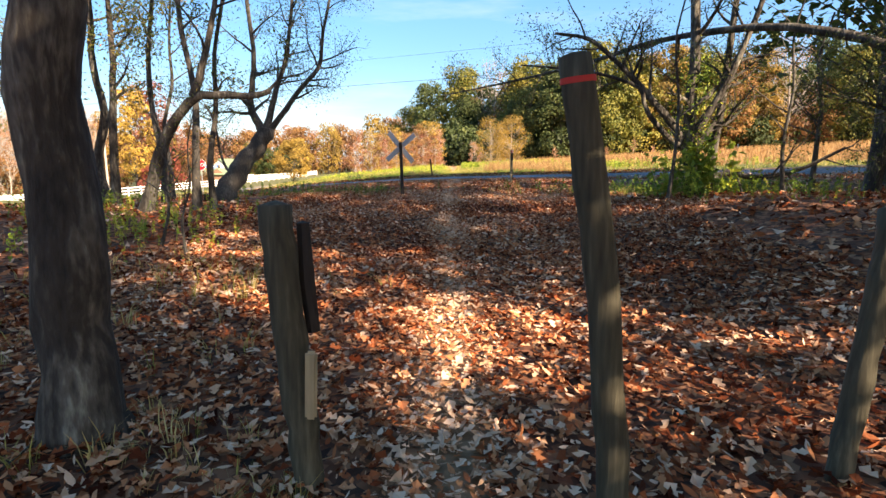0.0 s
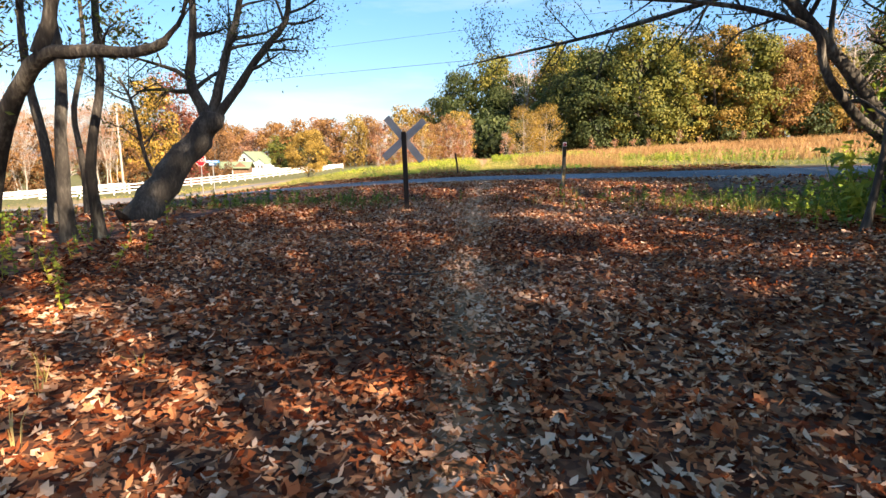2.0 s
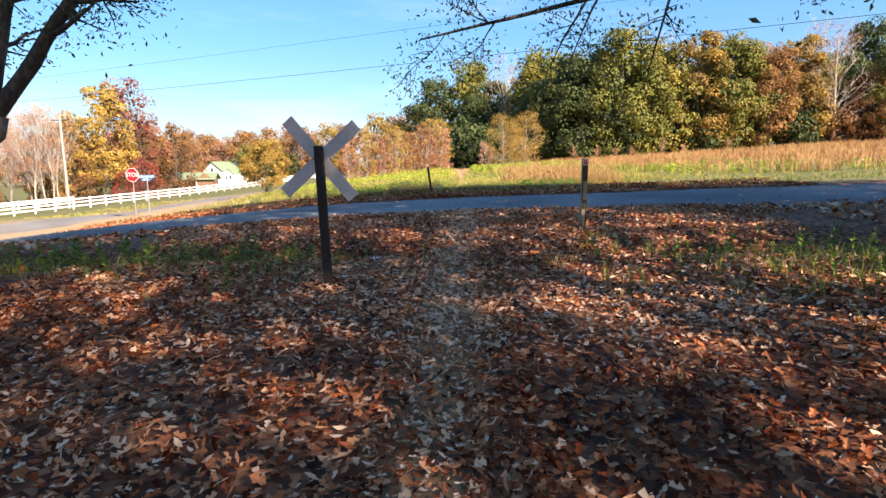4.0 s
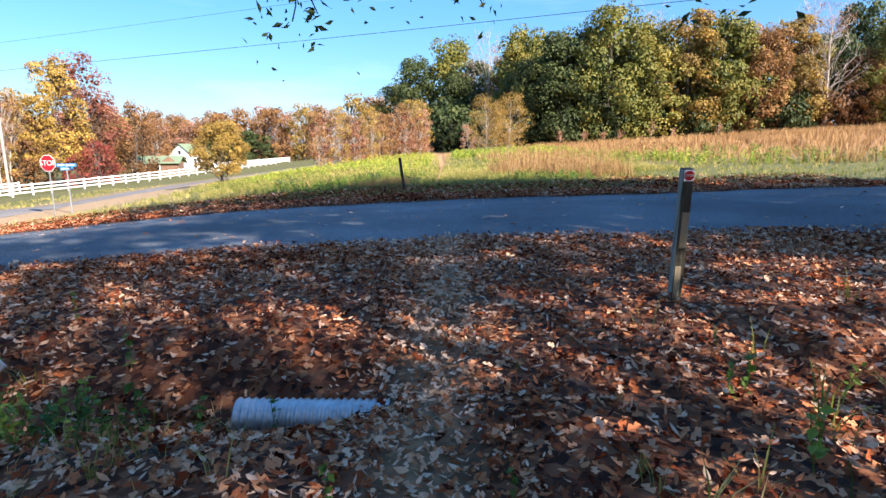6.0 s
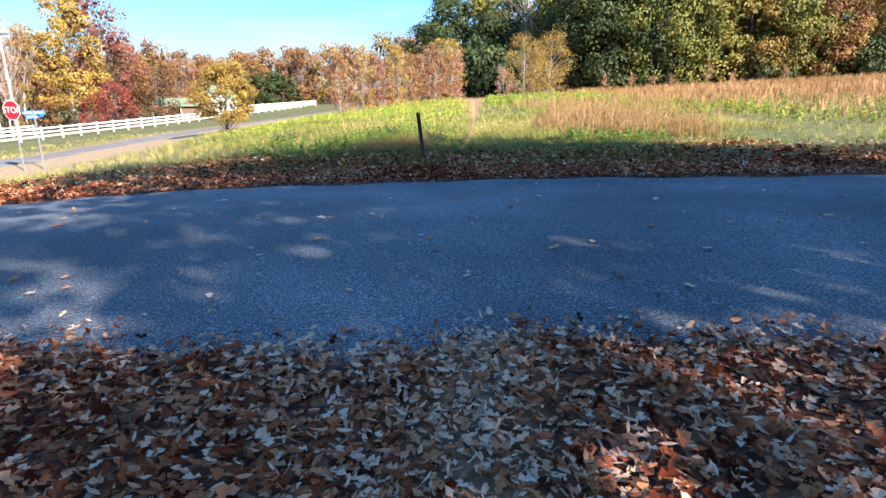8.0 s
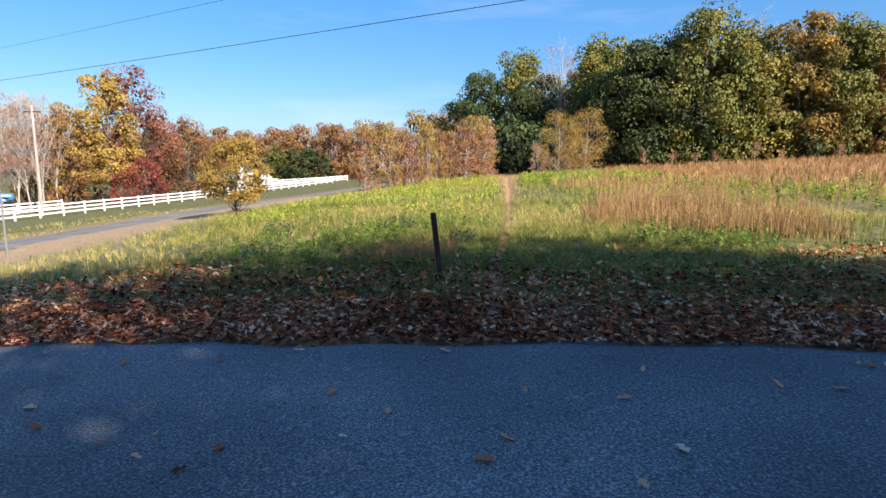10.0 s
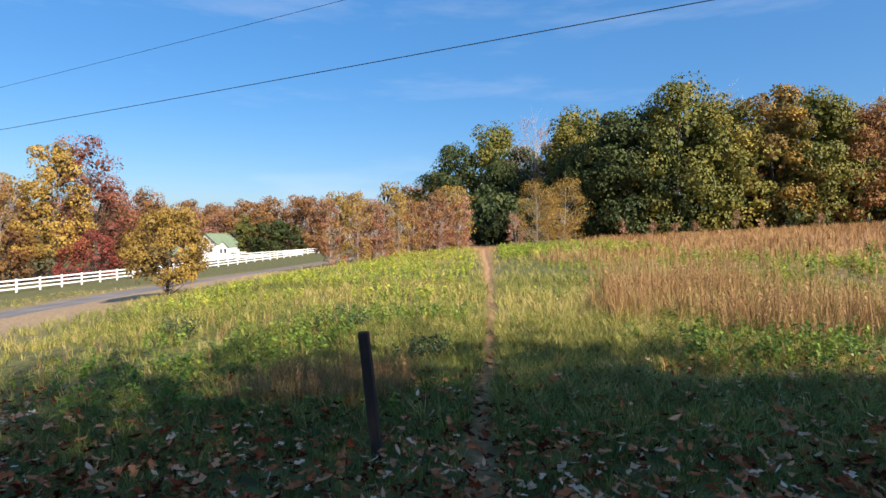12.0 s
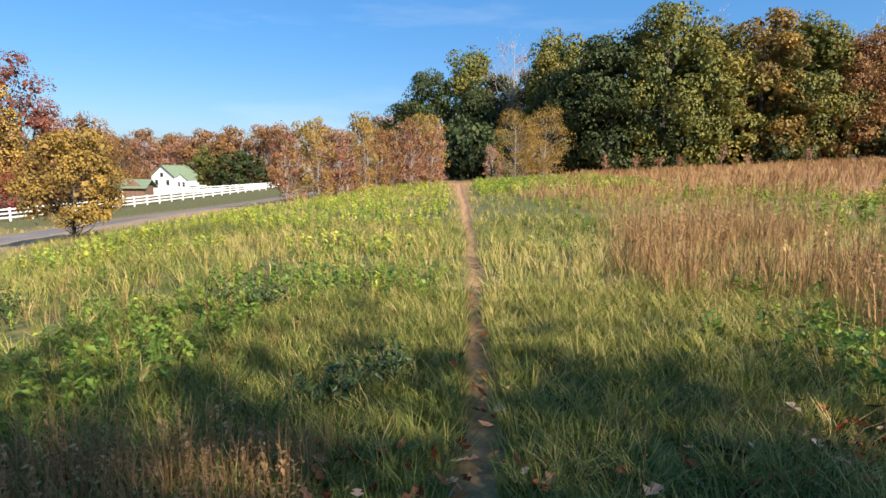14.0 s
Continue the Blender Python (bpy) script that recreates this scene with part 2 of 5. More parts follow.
def tube(geo, pts, radii, sides=8, tint=0.5, lumps=0.0, r=None):
    """A tapered, rounded limb along points; its far end is closed."""
    p = np.asarray(pts, float)
    k = len(p)
    d = np.gradient(p, axis=0)
    d /= np.linalg.norm(d, axis=1)[:, None] + 1e-9
    ref = np.array([0.0, 1.0, 0.0]) if abs(d[:, 1]).max() < 0.9 else np.array([1.0, 0.3, 0.0])
    u = np.cross(d, ref)
    u /= np.linalg.norm(u, axis=1)[:, None] + 1e-9
    w = np.cross(d, u)
    a = np.arange(sides) * 2 * np.pi / sides
    rad = np.asarray(radii, float)[:, None] * np.ones((k, sides))
    if lumps:
        rad = rad * (1 + lumps * (r or rng).normal(size=(k, sides)).clip(-1.5, 1.5))
    v = p[:, None] + rad[..., None] * (np.cos(a)[None, :, None] * u[:, None] + np.sin(a)[None, :, None] * w[:, None])
    v = v.reshape(-1, 3)
    i, j = np.meshgrid(np.arange(k - 1), np.arange(sides), indexing="ij")
    f = np.stack([i * sides + j, i * sides + (j + 1) % sides, (i + 1) * sides + (j + 1) % sides, (i + 1) * sides + j], -1).reshape(-1, 4)
    n = len(v)
    v = np.vstack([v, p[-1] + d[-1] * rad[-1].mean() * 0.3])
    e = (k - 1) * sides
    caps = [[e + j, e + (j + 1) % sides, e + (j + 2) % sides, n] for j in range(0, sides - 1, 2)]
    geo.add(v, np.vstack([f, caps]), tint)


def turns(n, tilt=None, r=None):
    """n random turns: any way round, or upright with a tilt of up to so many radians."""
    r = r or rng
    if tilt is None:
        q = r.normal(size=(n, 4))
        q /= np.linalg.norm(q, axis=1)[:, None]
        a, b, c, d = q.T
        return np.stack([1 - 2 * (c * c + d * d), 2 * (b * c - a * d), 2 * (b * d + a * c), 2 * (b * c + a * d), 1 - 2 * (b * b + d * d),
                         2 * (c * d - a * b), 2 * (b * d - a * c), 2 * (c * d + a * b), 1 - 2 * (b * b + c * c)], -1).reshape(n, 3, 3)
    yaw, lean, way = r.uniform(0, 2 * np.pi, n), np.abs(r.normal(0, tilt / 2, n)), r.uniform(0, 2 * np.pi, n)
    o, z = np.ones(n), np.zeros(n)

    def rz(a):
        return np.stack([np.cos(a), -np.sin(a), z, np.sin(a), np.cos(a), z, z, z, o], -1).reshape(n, 3, 3)

    rx = np.stack([o, z, z, z, np.cos(lean), -np.sin(lean), z, np.sin(lean), np.cos(lean)], -1).reshape(n, 3, 3)
    return rz(way) @ rx @ rz(yaw - way)


def scatter(geo, tv, tf, pos, rot, scale, tint):
    tv, tf = np.asarray(tv, float), np.asarray(tf, int)
    n, k = len(pos), len(tv)
    if not n:
        return
    s = np.asarray(scale, float)
    s = s[:, None, None] if s.ndim == 1 else s[:, None, :]
    v = np.einsum("nij,nkj->nki", rot, tv[None] * s) + pos[:, None]
    f = (tf[None] + (np.arange(n) * k)[:, None, None]).reshape(-1, 4)
    geo.add(v.reshape(-1, 3), f, np.repeat(tint, k))


LEAF_V = [(0, 0, 0), (0.32, 0.45, 0.09), (0, 1, -0.04), (-0.32, 0.45, 0.09)]
LEAF_F = [(0, 1, 2, 3)]
OAK_V = [(0, 0, 0), (-0.26, 0.24, 0.07), (-0.12, 0.44, 0.02), (-0.34, 0.66, 0.10), (0, 1.0, 0.05), (0.34, 0.66, 0.09), (0.12, 0.44, 0.02), (0.26, 0.24, 0.06), (0, 0.44, 0.0)]
OAK_F = [(0, 8, 2, 1), (8, 4, 3, 2), (0, 7, 6, 8), (8, 6, 5, 4)]


def part(name, data, parent, label=""):
    """A mesh, as a part under its thing."""
    ob = new(name, data)
    ob.parent = parent
    return tagged(ob, label) if label else ob


def thing(name, m, label, category, group="", kind=""):
    ob = new(name)
    ob.matrix_basis = m
    return tagged(ob, label, category, group, kind)


def from_bmesh(name, bm, material, smooth=False):
    me = bpy.data.meshes.new(name)
    for f in bm.faces:
        f.smooth = smooth
    bm.to_mesh(me)
    bm.free()
    me.materials.append(material)
    return me


def box(name, size, at, material, bevel=0.0, turn=(0, 0, 0)):
    bm = bmesh.new()
    bmesh.ops.create_cube(bm, size=1, matrix=pose(*at, *turn) @ Matrix.Diagonal((*size, 1)))
    if bevel:
        bmesh.ops.bevel(bm, geom=bm.edges[:], offset=bevel, segments=2, affect="EDGES", profile=0.5)
    return from_bmesh(name, bm, material)


def prism(name, outline, depth, material, bevel=0.0):
    """A flat outline in x and z, thick along y from 0 to depth."""
    bm = bmesh.new()
    f = bm.faces.new([bm.verts.new((x, 0, z)) for x, z in outline])
    new_geom = bmesh.ops.extrude_face_region(bm, geom=[f])["geom"]
    bmesh.ops.translate(bm, vec=(0, depth, 0), verts=[g for g in new_geom if isinstance(g, bmesh.types.BMVert)])
    bmesh.ops.recalc_face_normals(bm, faces=bm.faces[:])
    if bevel:
        bmesh.ops.bevel(bm, geom=bm.edges[:], offset=bevel, segments=1, affect="EDGES")
    return from_bmesh(name, bm, material)


def lettering(text, size, material):
    cu = bpy.data.curves.new("lettering", "FONT")
    cu.body, cu.size, cu.extrude, cu.align_x, cu.align_y = text, size, 0.002, "CENTER", "CENTER"
    ob = bpy.data.objects.new("lettering", cu)
    scene.collection.objects.link(ob)
    me = bpy.data.meshes.new_from_object(ob.evaluated_get(bpy.context.evaluated_depsgraph_get()))
    bpy.data.objects.remove(ob)
    me.materials.clear()
    me.materials.append(material)
    return me


# ---- the lie of the land ----
PROFILE = [(-60, -0.2), (-10, 0.35), (0, 0.48), (5, 0.56), (9, 0.66), (12, 0.93), (15.8, 1.2), (19, 1.42), (22, 1.42), (25, 1.48), (28.3, 1.3), (32, 1.33),
           (36, 1.2), (40, 1.3), (60, 1.3), (95, 1.5), (130, 2.0), (400, 4)]
PROFILE_Y, PROFILE_Z = [p[0] for p in PROFILE], [p[1] for p in PROFILE]


def ease(a, b, v):
    t = np.clip((v - a) / (b - a), 0, 1)
    return t * t * (3 - 2 * t)


def ground_z(x, y):
    """Height of the lie of the land: road over a low rise, falling away to the side road, banks in the wood, a ditch by the road."""
    x, y = np.asarray(x, float), np.asarray(y, float)
    z = np.interp(y, PROFILE_Y, PROFILE_Z)
    xl, xr = np.clip(-x, 0, 400), np.clip(x, 0, 90)
    left = -(0.035 * np.minimum(xl, 20) + 0.0036 * np.minimum(xl, 18) ** 2)
    valley = -np.interp(xl, [0, 4, 10, 15, 25, 43, 60, 110], [0, 0.05, 0.5, 1.1, 2.3, 3.6, 4.7, 6.0])
    west = ease(38, 52, y)
    z = z + left * ease(11, 23, y) * (1 - west) + valley * west + 0.03 * xr * ease(14, 30, y) + 0.024 * xr * ease(42, 95, y)
    z = z + ease(2.2, 6.5, x) * (1 - ease(9, 17, y)) * 0.7 + ease(3, 8, -x) * (1 - ease(8, 15, y)) * 0.25
    ditch = np.exp(-((y - 17.7) / 0.5) ** 2) * (0.42 * ease(-0.5, 0.9, -x) * (1 - ease(6, 9, -x)) + 0.30 * ease(2.1, 2.6, x) * (1 - ease(6, 9, x)))
    ditch2 = np.exp(-((y - 35.0 - 0.15 * (x - 2)) / 0.45) ** 2) * 0.25 * ease(1.7, 2.3, x) * (1 - ease(7, 10, x))
    return z - ditch - ditch2


NEAR_EDGE, FAR_EDGE = 21.9, 29.0
SIDE = [(-24.5, 30), (-23, 38), (-23.2, 47), (-24.8, 55), (-25.8, 62), (-25.6, 70), (-24.2, 77), (-21.8, 85), (-18, 96), (-12, 110)]


def side_x(y):
    return np.interp(y, [p[1] for p in SIDE], [p[0] for p in SIDE])


def near_edge(x):
    return NEAR_EDGE + 0.05 * np.asarray(x) * (np.abs(x) < 8) + 0.4 * np.sign(x) * (np.abs(x) >= 8) + 0.10 * np.sin(np.asarray(x) * 1.7) + 0.06 * np.sin(np.asarray(x) * 4.1)


def far_edge(x):
    return FAR_EDGE + 0.10 * np.sin(np.asarray(x) * 0.9) + 0.07 * np.sin(np.asarray(x) * 3.3)


def trail_x(y):
    """The trodden line through wood and meadow."""
    y = np.asarray(y, float)
    wood = 0.10 + 0.10 * np.sin(y * 0.35)
    field = np.interp(y, [28, 32.5, 34.5, 38.3, 45, 51.6, 60, 73, 96], [-0.28, -0.26, -0.26, -0.12, -0.04, -0.10, -0.02, -0.22, -0.30]) + 0.03 * np.sin(y * 1.1)
    return np.where(y < 25, wood, field)


def rest(x, y, sink=0.0):
    return float(ground_z(x, y)) - sink


def build_ground():
    xs = np.unique(np.concatenate([np.linspace(-700, -60, 12), np.arange(-60, -12, 1.0), np.arange(-12, -1.5, 0.3), np.arange(-1.5, 3.0, 0.12), np.arange(3, 12, 0.3), np.arange(12, 100, 2.0), np.linspace(100, 700, 10)]).round(3))
    ys = np.unique(np.concatenate([np.linspace(-300, -8, 14), np.arange(-8, 44, 0.2), np.arange(44, 100, 0.6), np.arange(100, 180, 3), np.linspace(180, 1200, 14)]).round(3))
    X, Y = np.meshgrid(xs, ys)
    Z = ground_z(X, Y)
    off = np.abs(X - trail_x(Y))
    meadow = ease(28.8, 31.5, Y)
    rut = np.exp(-(off / 0.12) ** 2) * meadow * (Y < 92)
    trail = np.exp(-(off / 0.26) ** 2) * (Y < 22.5) * 0.55 + np.exp(-(off / (0.12 + 0.016 * np.clip(Y - 44, 0, 60))) ** 2) * meadow * (Y < 96)
    shoulder = np.exp(-((X - side_x(Y) - 3.2) / 6.6) ** 4) * ease(29.5, 31.5, Y) * (1 - ease(100, 110, Y))
    soil = np.clip(trail * (Y > 29), 0, 1)
    dry = np.clip(ease(4, 9, X) * ease(40, 66, Y) + 0.75 * ease(78, 88, Y) * (np.abs(X) < 4), 0, 1) * meadow
    fine = np.array([[noise.noise((x * 1.3, y * 1.3, 0)) for x in xs] for y in ys])
    inside = ease(-0.05, 0.15, Y - near_edge(X)) * ease(-0.05, 0.15, far_edge(X) - Y)
    side = ease(-0.3, 0.3, 2.2 - np.abs(X - side_x(Y))) * (Y > 29) * (Y < 109)
    Z = Z + 0.035 * fine * (1 - inside) * (1 - side) * (np.abs(X) < 60) - 0.08 * rut - 0.06 * np.maximum(inside, side)
    h, w = X.shape
    i, j = np.meshgrid(np.arange(h - 1), np.arange(w - 1), indexing="ij")
    g = Geo()
    g.add(np.stack([X, Y, Z], -1).reshape(-1, 3), np.stack([i * w + j, i * w + j + 1, (i + 1) * w + j + 1, (i + 1) * w + j], -1).reshape(-1, 4))
    me = g.mesh("ground", ground_material(), True)
    for key, val in (("meadow", meadow), ("dry", dry), ("trail", np.clip(np.maximum(trail * (Y < 29), shoulder * 0.95), 0, 1)), ("soil", soil)):
        me.attributes.new(key, "FLOAT", "POINT").data.foreach_set("value", val.astype(np.float32).ravel())
    tagged(new("ground", me), "leaf-strewn woodland floor running on into a rough meadow", "ground", kind="structure")


def strip(name, left, right, material, label, steps=6):
    """A road surface between two edge lines, laid on the land."""
    n = len(left)
    g = Geo()
    P = np.array([[(1 - s) * np.array(a) + s * np.array(b) for s in np.linspace(0, 1, steps)] for a, b in zip(left, right)])
    Z = ground_z(P[..., 0], P[..., 1]) + 0.012
    Z[:, 0] -= 0.05
    Z[:, -1] -= 0.05
    v = np.dstack([P, Z]).reshape(-1, 3)
    i, j = np.meshgrid(np.arange(n - 1), np.arange(steps - 1), indexing="ij")
    g.add(v, np.stack([i * steps + j, i * steps + j + 1, (i + 1) * steps + j + 1, (i + 1) * steps + j], -1).reshape(-1, 4))
    return tagged(new(name, g.mesh(name, material, True)), label, "road", kind="structure")


build_ground()
rx = np.concatenate([np.arange(-120, -20, 2.0), np.arange(-20, 20, 0.2), np.arange(20, 122, 2.0)])
strip("road", [(x, far_edge(x)) for x in rx], [(x, near_edge(x)) for x in rx], ASPHALT, "worn dark asphalt country road with pale scuffs", 24)
sy = np.arange(29.2, 109, 0.8)
strip("side_road", [(side_x(y) - 2.0, y) for y in sy], [(side_x(y) + 2.0, y) for y in sy], ASPHALT_OLD, "narrow worn grey asphalt side road with sandy shoulders", 8)


# ---- posts and signs by the trail ----
def round_post(name, base, top, r0, r1, material, label, bend=0.0, seed=1):
    """A weathered round post, with the place of its foot as origin."""
    r = np.random.default_rng(seed)
    b, t = np.array(base), np.array(top)
    ob = thing(name, Matrix.Translation(base), label, "post", "trail posts")
    k = 14
    s = np.linspace(0, 1, k)[:, None]
    side = np.array([1.0, 0, 0])
    p = (t - b) * s + bend * np.sin(s * np.pi) * side - np.array([0, 0, 0.12]) * (s == 0) + r.normal(0, 0.004, (k, 3))
    g = Geo()
    tube(g, p, np.linspace(r0, r1, k) * (1 + 0.03 * r.normal(size=k)), 16, 0.5, 0.025, r)
    part("shaft", g.mesh("shaft", material, True), ob)
    return ob


short_post = round_post("short_post", (-0.47, 2.50, rest(-0.47, 2.5)), (-0.60, 2.56, 1.885), 0.074, 0.078, WOOD_WEATHERED, "short weathered round trail post with a broken stump beside it", -0.015, 3)
g = Geo()
tube(g, [(0.005, 0.12, 0.75), (-0.02, 0.125, 1.0), (-0.03, 0.13, 1.28)], [0.035, 0.04, 0.036], 8, 0.5, 0.12)
part("splinter", g.mesh("splinter", WOOD_DARK), short_post, "dark broken slab on the post")
bm = bmesh.new()
bmesh.ops.create_cube(bm, size=1, matrix=pose(0.035, -0.068, 0.55, 4, 3, 6) @ Matrix.Diagonal((0.055, 0.03, 0.34, 1)))
bmesh.ops.bevel(bm, geom=bm.edges[:], offset=0.012, segments=2, affect="EDGES")
part("bare_patch", from_bmesh("bare_patch", bm, WOOD_BARE_SUNLIT), short_post, "pale patch of bare split wood")

tall_base = (0.87, 2.08, rest(0.87, 2.08))
tall_post = round_post("tall_post", tall_base, (0.655, 2.12, 2.455), 0.066, 0.062, WOOD_WEATHERED, "tall crooked grey trail post with a red painted band", 0.035, 5)
bm = bmesh.new()
bmesh.ops.create_cone(bm, segments=20, radius1=0.0655, radius2=0.065, depth=0.022, matrix=Matrix.Translation((-0.204, 0.038, 1.862)) @ pose(0, 0, 0, 3, -7, 0))
part("red_band", from_bmesh("red_band", bm, BAND_RED, True), tall_post, "faded red paint band")
round_post("leaning_post", (2.12, 2.62, rest(2.12, 2.62)), (2.30, 2.70, 1.87), 0.062, 0.058, WOOD_WEATHERED, "leaning weathered round post in fallen leaves", 0.01, 8)


def square_post(name, base, top, w, material, label, d=None):
    """A square timber post that may lean; the local z runs along it."""
    b, t = Vector(base), Vector(top)
    z = (t - b).normalized()
    x = Vector((1, 0, 0)) - z * z.x
    x.normalize()
    y = z.cross(x)
    m = Matrix((x, y, z)).transposed().to_4x4()
    m.translation = b
    ob = thing(name, m, label, "post", "trail posts")
    n = (t - b).length
    part("shaft", box("shaft", (w, d or w, n + 0.15), (0, 0, n / 2 - 0.075), material, 0.008), ob)
    return ob, n


xb = (-1.29, 15.72, rest(-1.29, 15.72))
xpost, xn = square_post("crossing_sign", xb, (-1.335, 15.70, 2.665), 0.09, WOOD_DARK, "dark timber post carrying a bare metal crossbuck seen from behind", 0.07)
tagged(xpost, category="crossbuck sign")
for k, turn in enumerate((50, -38)):
    part("blade", box("blade", (0.135, 0.006, 1.05), (0, 0.04 + 0.008 * k, xn - 0.14), SIGN_BACK, 0.002, (0, turn, 0)), xpost, "dull grey back of a metal sign blade")
part("cross_bolt", box("cross_bolt", (0.11, 0.012, 0.012), (0, -0.04, xn - 0.135), WOOD_DARK, 0.003), xpost)

spost, sn = square_post("stop_post", (2.10, 18.96, rest(2.10, 18.96)), (2.085, 18.86, 2.53), 0.085, WOOD_WEATHERED, "split square timber post with a small stop plate on top", 0.08)
part("grey_side", box("grey_side", (0.005, 0.074, sn - 0.02), (-0.043, 0, sn / 2), WOOD_GREEN, 0.002), spost, "grey-green weathered side of the post")
# sun patches on the post's front face, put in as pale wood colour
part("raw_patch", box("raw_patch", (0.06, 0.006, 0.30), (0.008, -0.042, sn - 0.50), WOOD_BARE_SUNLIT, 0.002), spost, "pale sun patch put into the colour of the post face")
part("raw_patch", box("raw_patch", (0.05, 0.006, 0.28), (-0.01, -0.0415, 0.16), WOOD_BARE_SUNLIT, 0.002), spost, "pale sun patch put into the colour of the post face")
part("crack", box("crack", (0.003, 0.007, 0.5), (-0.046, -0.018, sn * 0.62), WOOD_DARK, 0.001, (6, 0, 0)), spost, "dark drying crack")
plate = part("plate", box("plate", (0.082, 0.004, 0.09), (0.001, -0.043, sn - 0.054), SIGN_WHITE, 0.001), spost, "white sticker plate")


def octagon(r):
    return [(r * math.cos(radians(22.5 + 45 * k)), r * math.sin(radians(22.5 + 45 * k))) for k in range(8)]


red = part("stop_octagon", prism("stop_octagon", octagon(0.040), 0.003, SIGN_RED), plate, "small red stop octagon")
red.location = (0.001, -0.0485, sn - 0.054)
word = part("lettering", lettering("STOP", 0.029, SIGN_WHITE), plate)
word.matrix_basis = pose(0.001, -0.0505, sn - 0.054, 90, 0, 0)

fb = (-1.13, 32.03, rest(-1.13, 32.03))
fpost, fn = square_post("meadow_post", fb, (-1.275, 32.14, 2.325), 0.085, WOOD_DARK, "dark square timber post standing in meadow grass")
part("cap", box("cap", (0.078, 0.078, 0.015), (0, 0, fn + 0.004), WOOD_WEATHERED, 0.003), fpost, "paler weathered top of the post")

# culvert pipes
def corrugated_pipe(name, a, b, r, label):
    A, B = np.array(a), np.array(b)
    n = int(np.linalg.norm(B - A) / 0.0115)
    s = np.linspace(0, 1, n)[:, None]
    ob = thing(name, Matrix.Translation(a), label, "culvert pipe", "culvert pipes")
    g = Geo()
    p = (B - A) * s
    d = (B - A) / np.linalg.norm(B - A)
    u = np.cross(d, (0, 0, 1.0)); u /= np.linalg.norm(u); w = np.cross(d, u)
    ang = np.arange(24) * 2 * np.pi / 24
    for inner in (0, 1):
        rad = r * (1 - 0.05 * inner) + 0.008 * np.sin(np.arange(n) * 2 * np.pi / 4)
        v = p[:, None] + rad[:, None, None] * (np.cos(ang)[None, :, None] * u + np.sin(ang)[None, :, None] * w)
        i, j = np.meshgrid(np.arange(n - 1), np.arange(24), indexing="ij")
        f = np.stack([i * 24 + j, i * 24 + (j + 1) % 24, (i + 1) * 24 + (j + 1) % 24, (i + 1) * 24 + j], -1).reshape(-1, 4)
        g.add(v.reshape(-1, 3), f)
    part("shell", g.mesh("shell", STEEL, True), ob)
    return ob


corrugated_pipe("culvert_pipe", (-1.13, 17.62, 1.05), (1.3, 17.72, 0.98), 0.118, "grey corrugated metal culvert pipe half buried under leaves")
corrugated_pipe("culvert_pipe", (1.72, 34.72, 1.10), (2.15, 34.60, 1.13), 0.15, "corrugated metal culvert end in meadow grass")

# street signs at the corner
sx, sy0 = -18.5, 40.6
sz = rest(sx, sy0)
stop = thing("stop_sign", pose(sx, sy0, sz, 0, 0, -6), "red octagonal stop sign on a steel channel post", "road sign")
part("pole", box("pole", (0.05, 0.035, 2.9), (0, 0.02, 1.38), STEEL, 0.004), stop, "galvanised steel post")
face = part("octagon", prism("octagon", octagon(0.412), 0.004, SIGN_WHITE), stop, "red sign face with white rim")
face.location = (0, -0.016, 2.45)
inner = part("red_face", prism("red_face", octagon(0.385), 0.003, SIGN_RED), face)
inner.location = (0, -0.005, 0)
word = part("lettering", lettering("STOP", 0.335, SIGN_WHITE), face)
word.matrix_basis = pose(0, -0.0075, 0, 90, 0, 0)
bx, by = -17.85, 40.9
street = thing("street_sign", pose(bx, by, rest(bx, by), 0, 0, 4), "blue street name blades on a thin steel post", "road sign")
part("pole", box("pole", (0.05, 0.05, 2.45), (0, 0, 1.15), STEEL, 0.006), street, "thin galvanised post")
for k, (turn, z) in enumerate(((8, 2.30), (82, 2.14))):
    blade = part("name_blade", box("name_blade", (0.85, 0.006, 0.15), (0, 0, z), SIGN_BLUE, 0.002, (0, 0, turn)), street, "blue name blade with worn white writing")
    for j, (o, w) in enumerate(((-0.22, 0.28), (0.16, 0.34))):
        part("writing_bar", box("writing_bar", (w, 0.010, 0.05), (o * math.cos(radians(turn)), o * math.sin(radians(turn)), z), SIGN_WHITE, 0.0, (0, 0, turn)), blade)


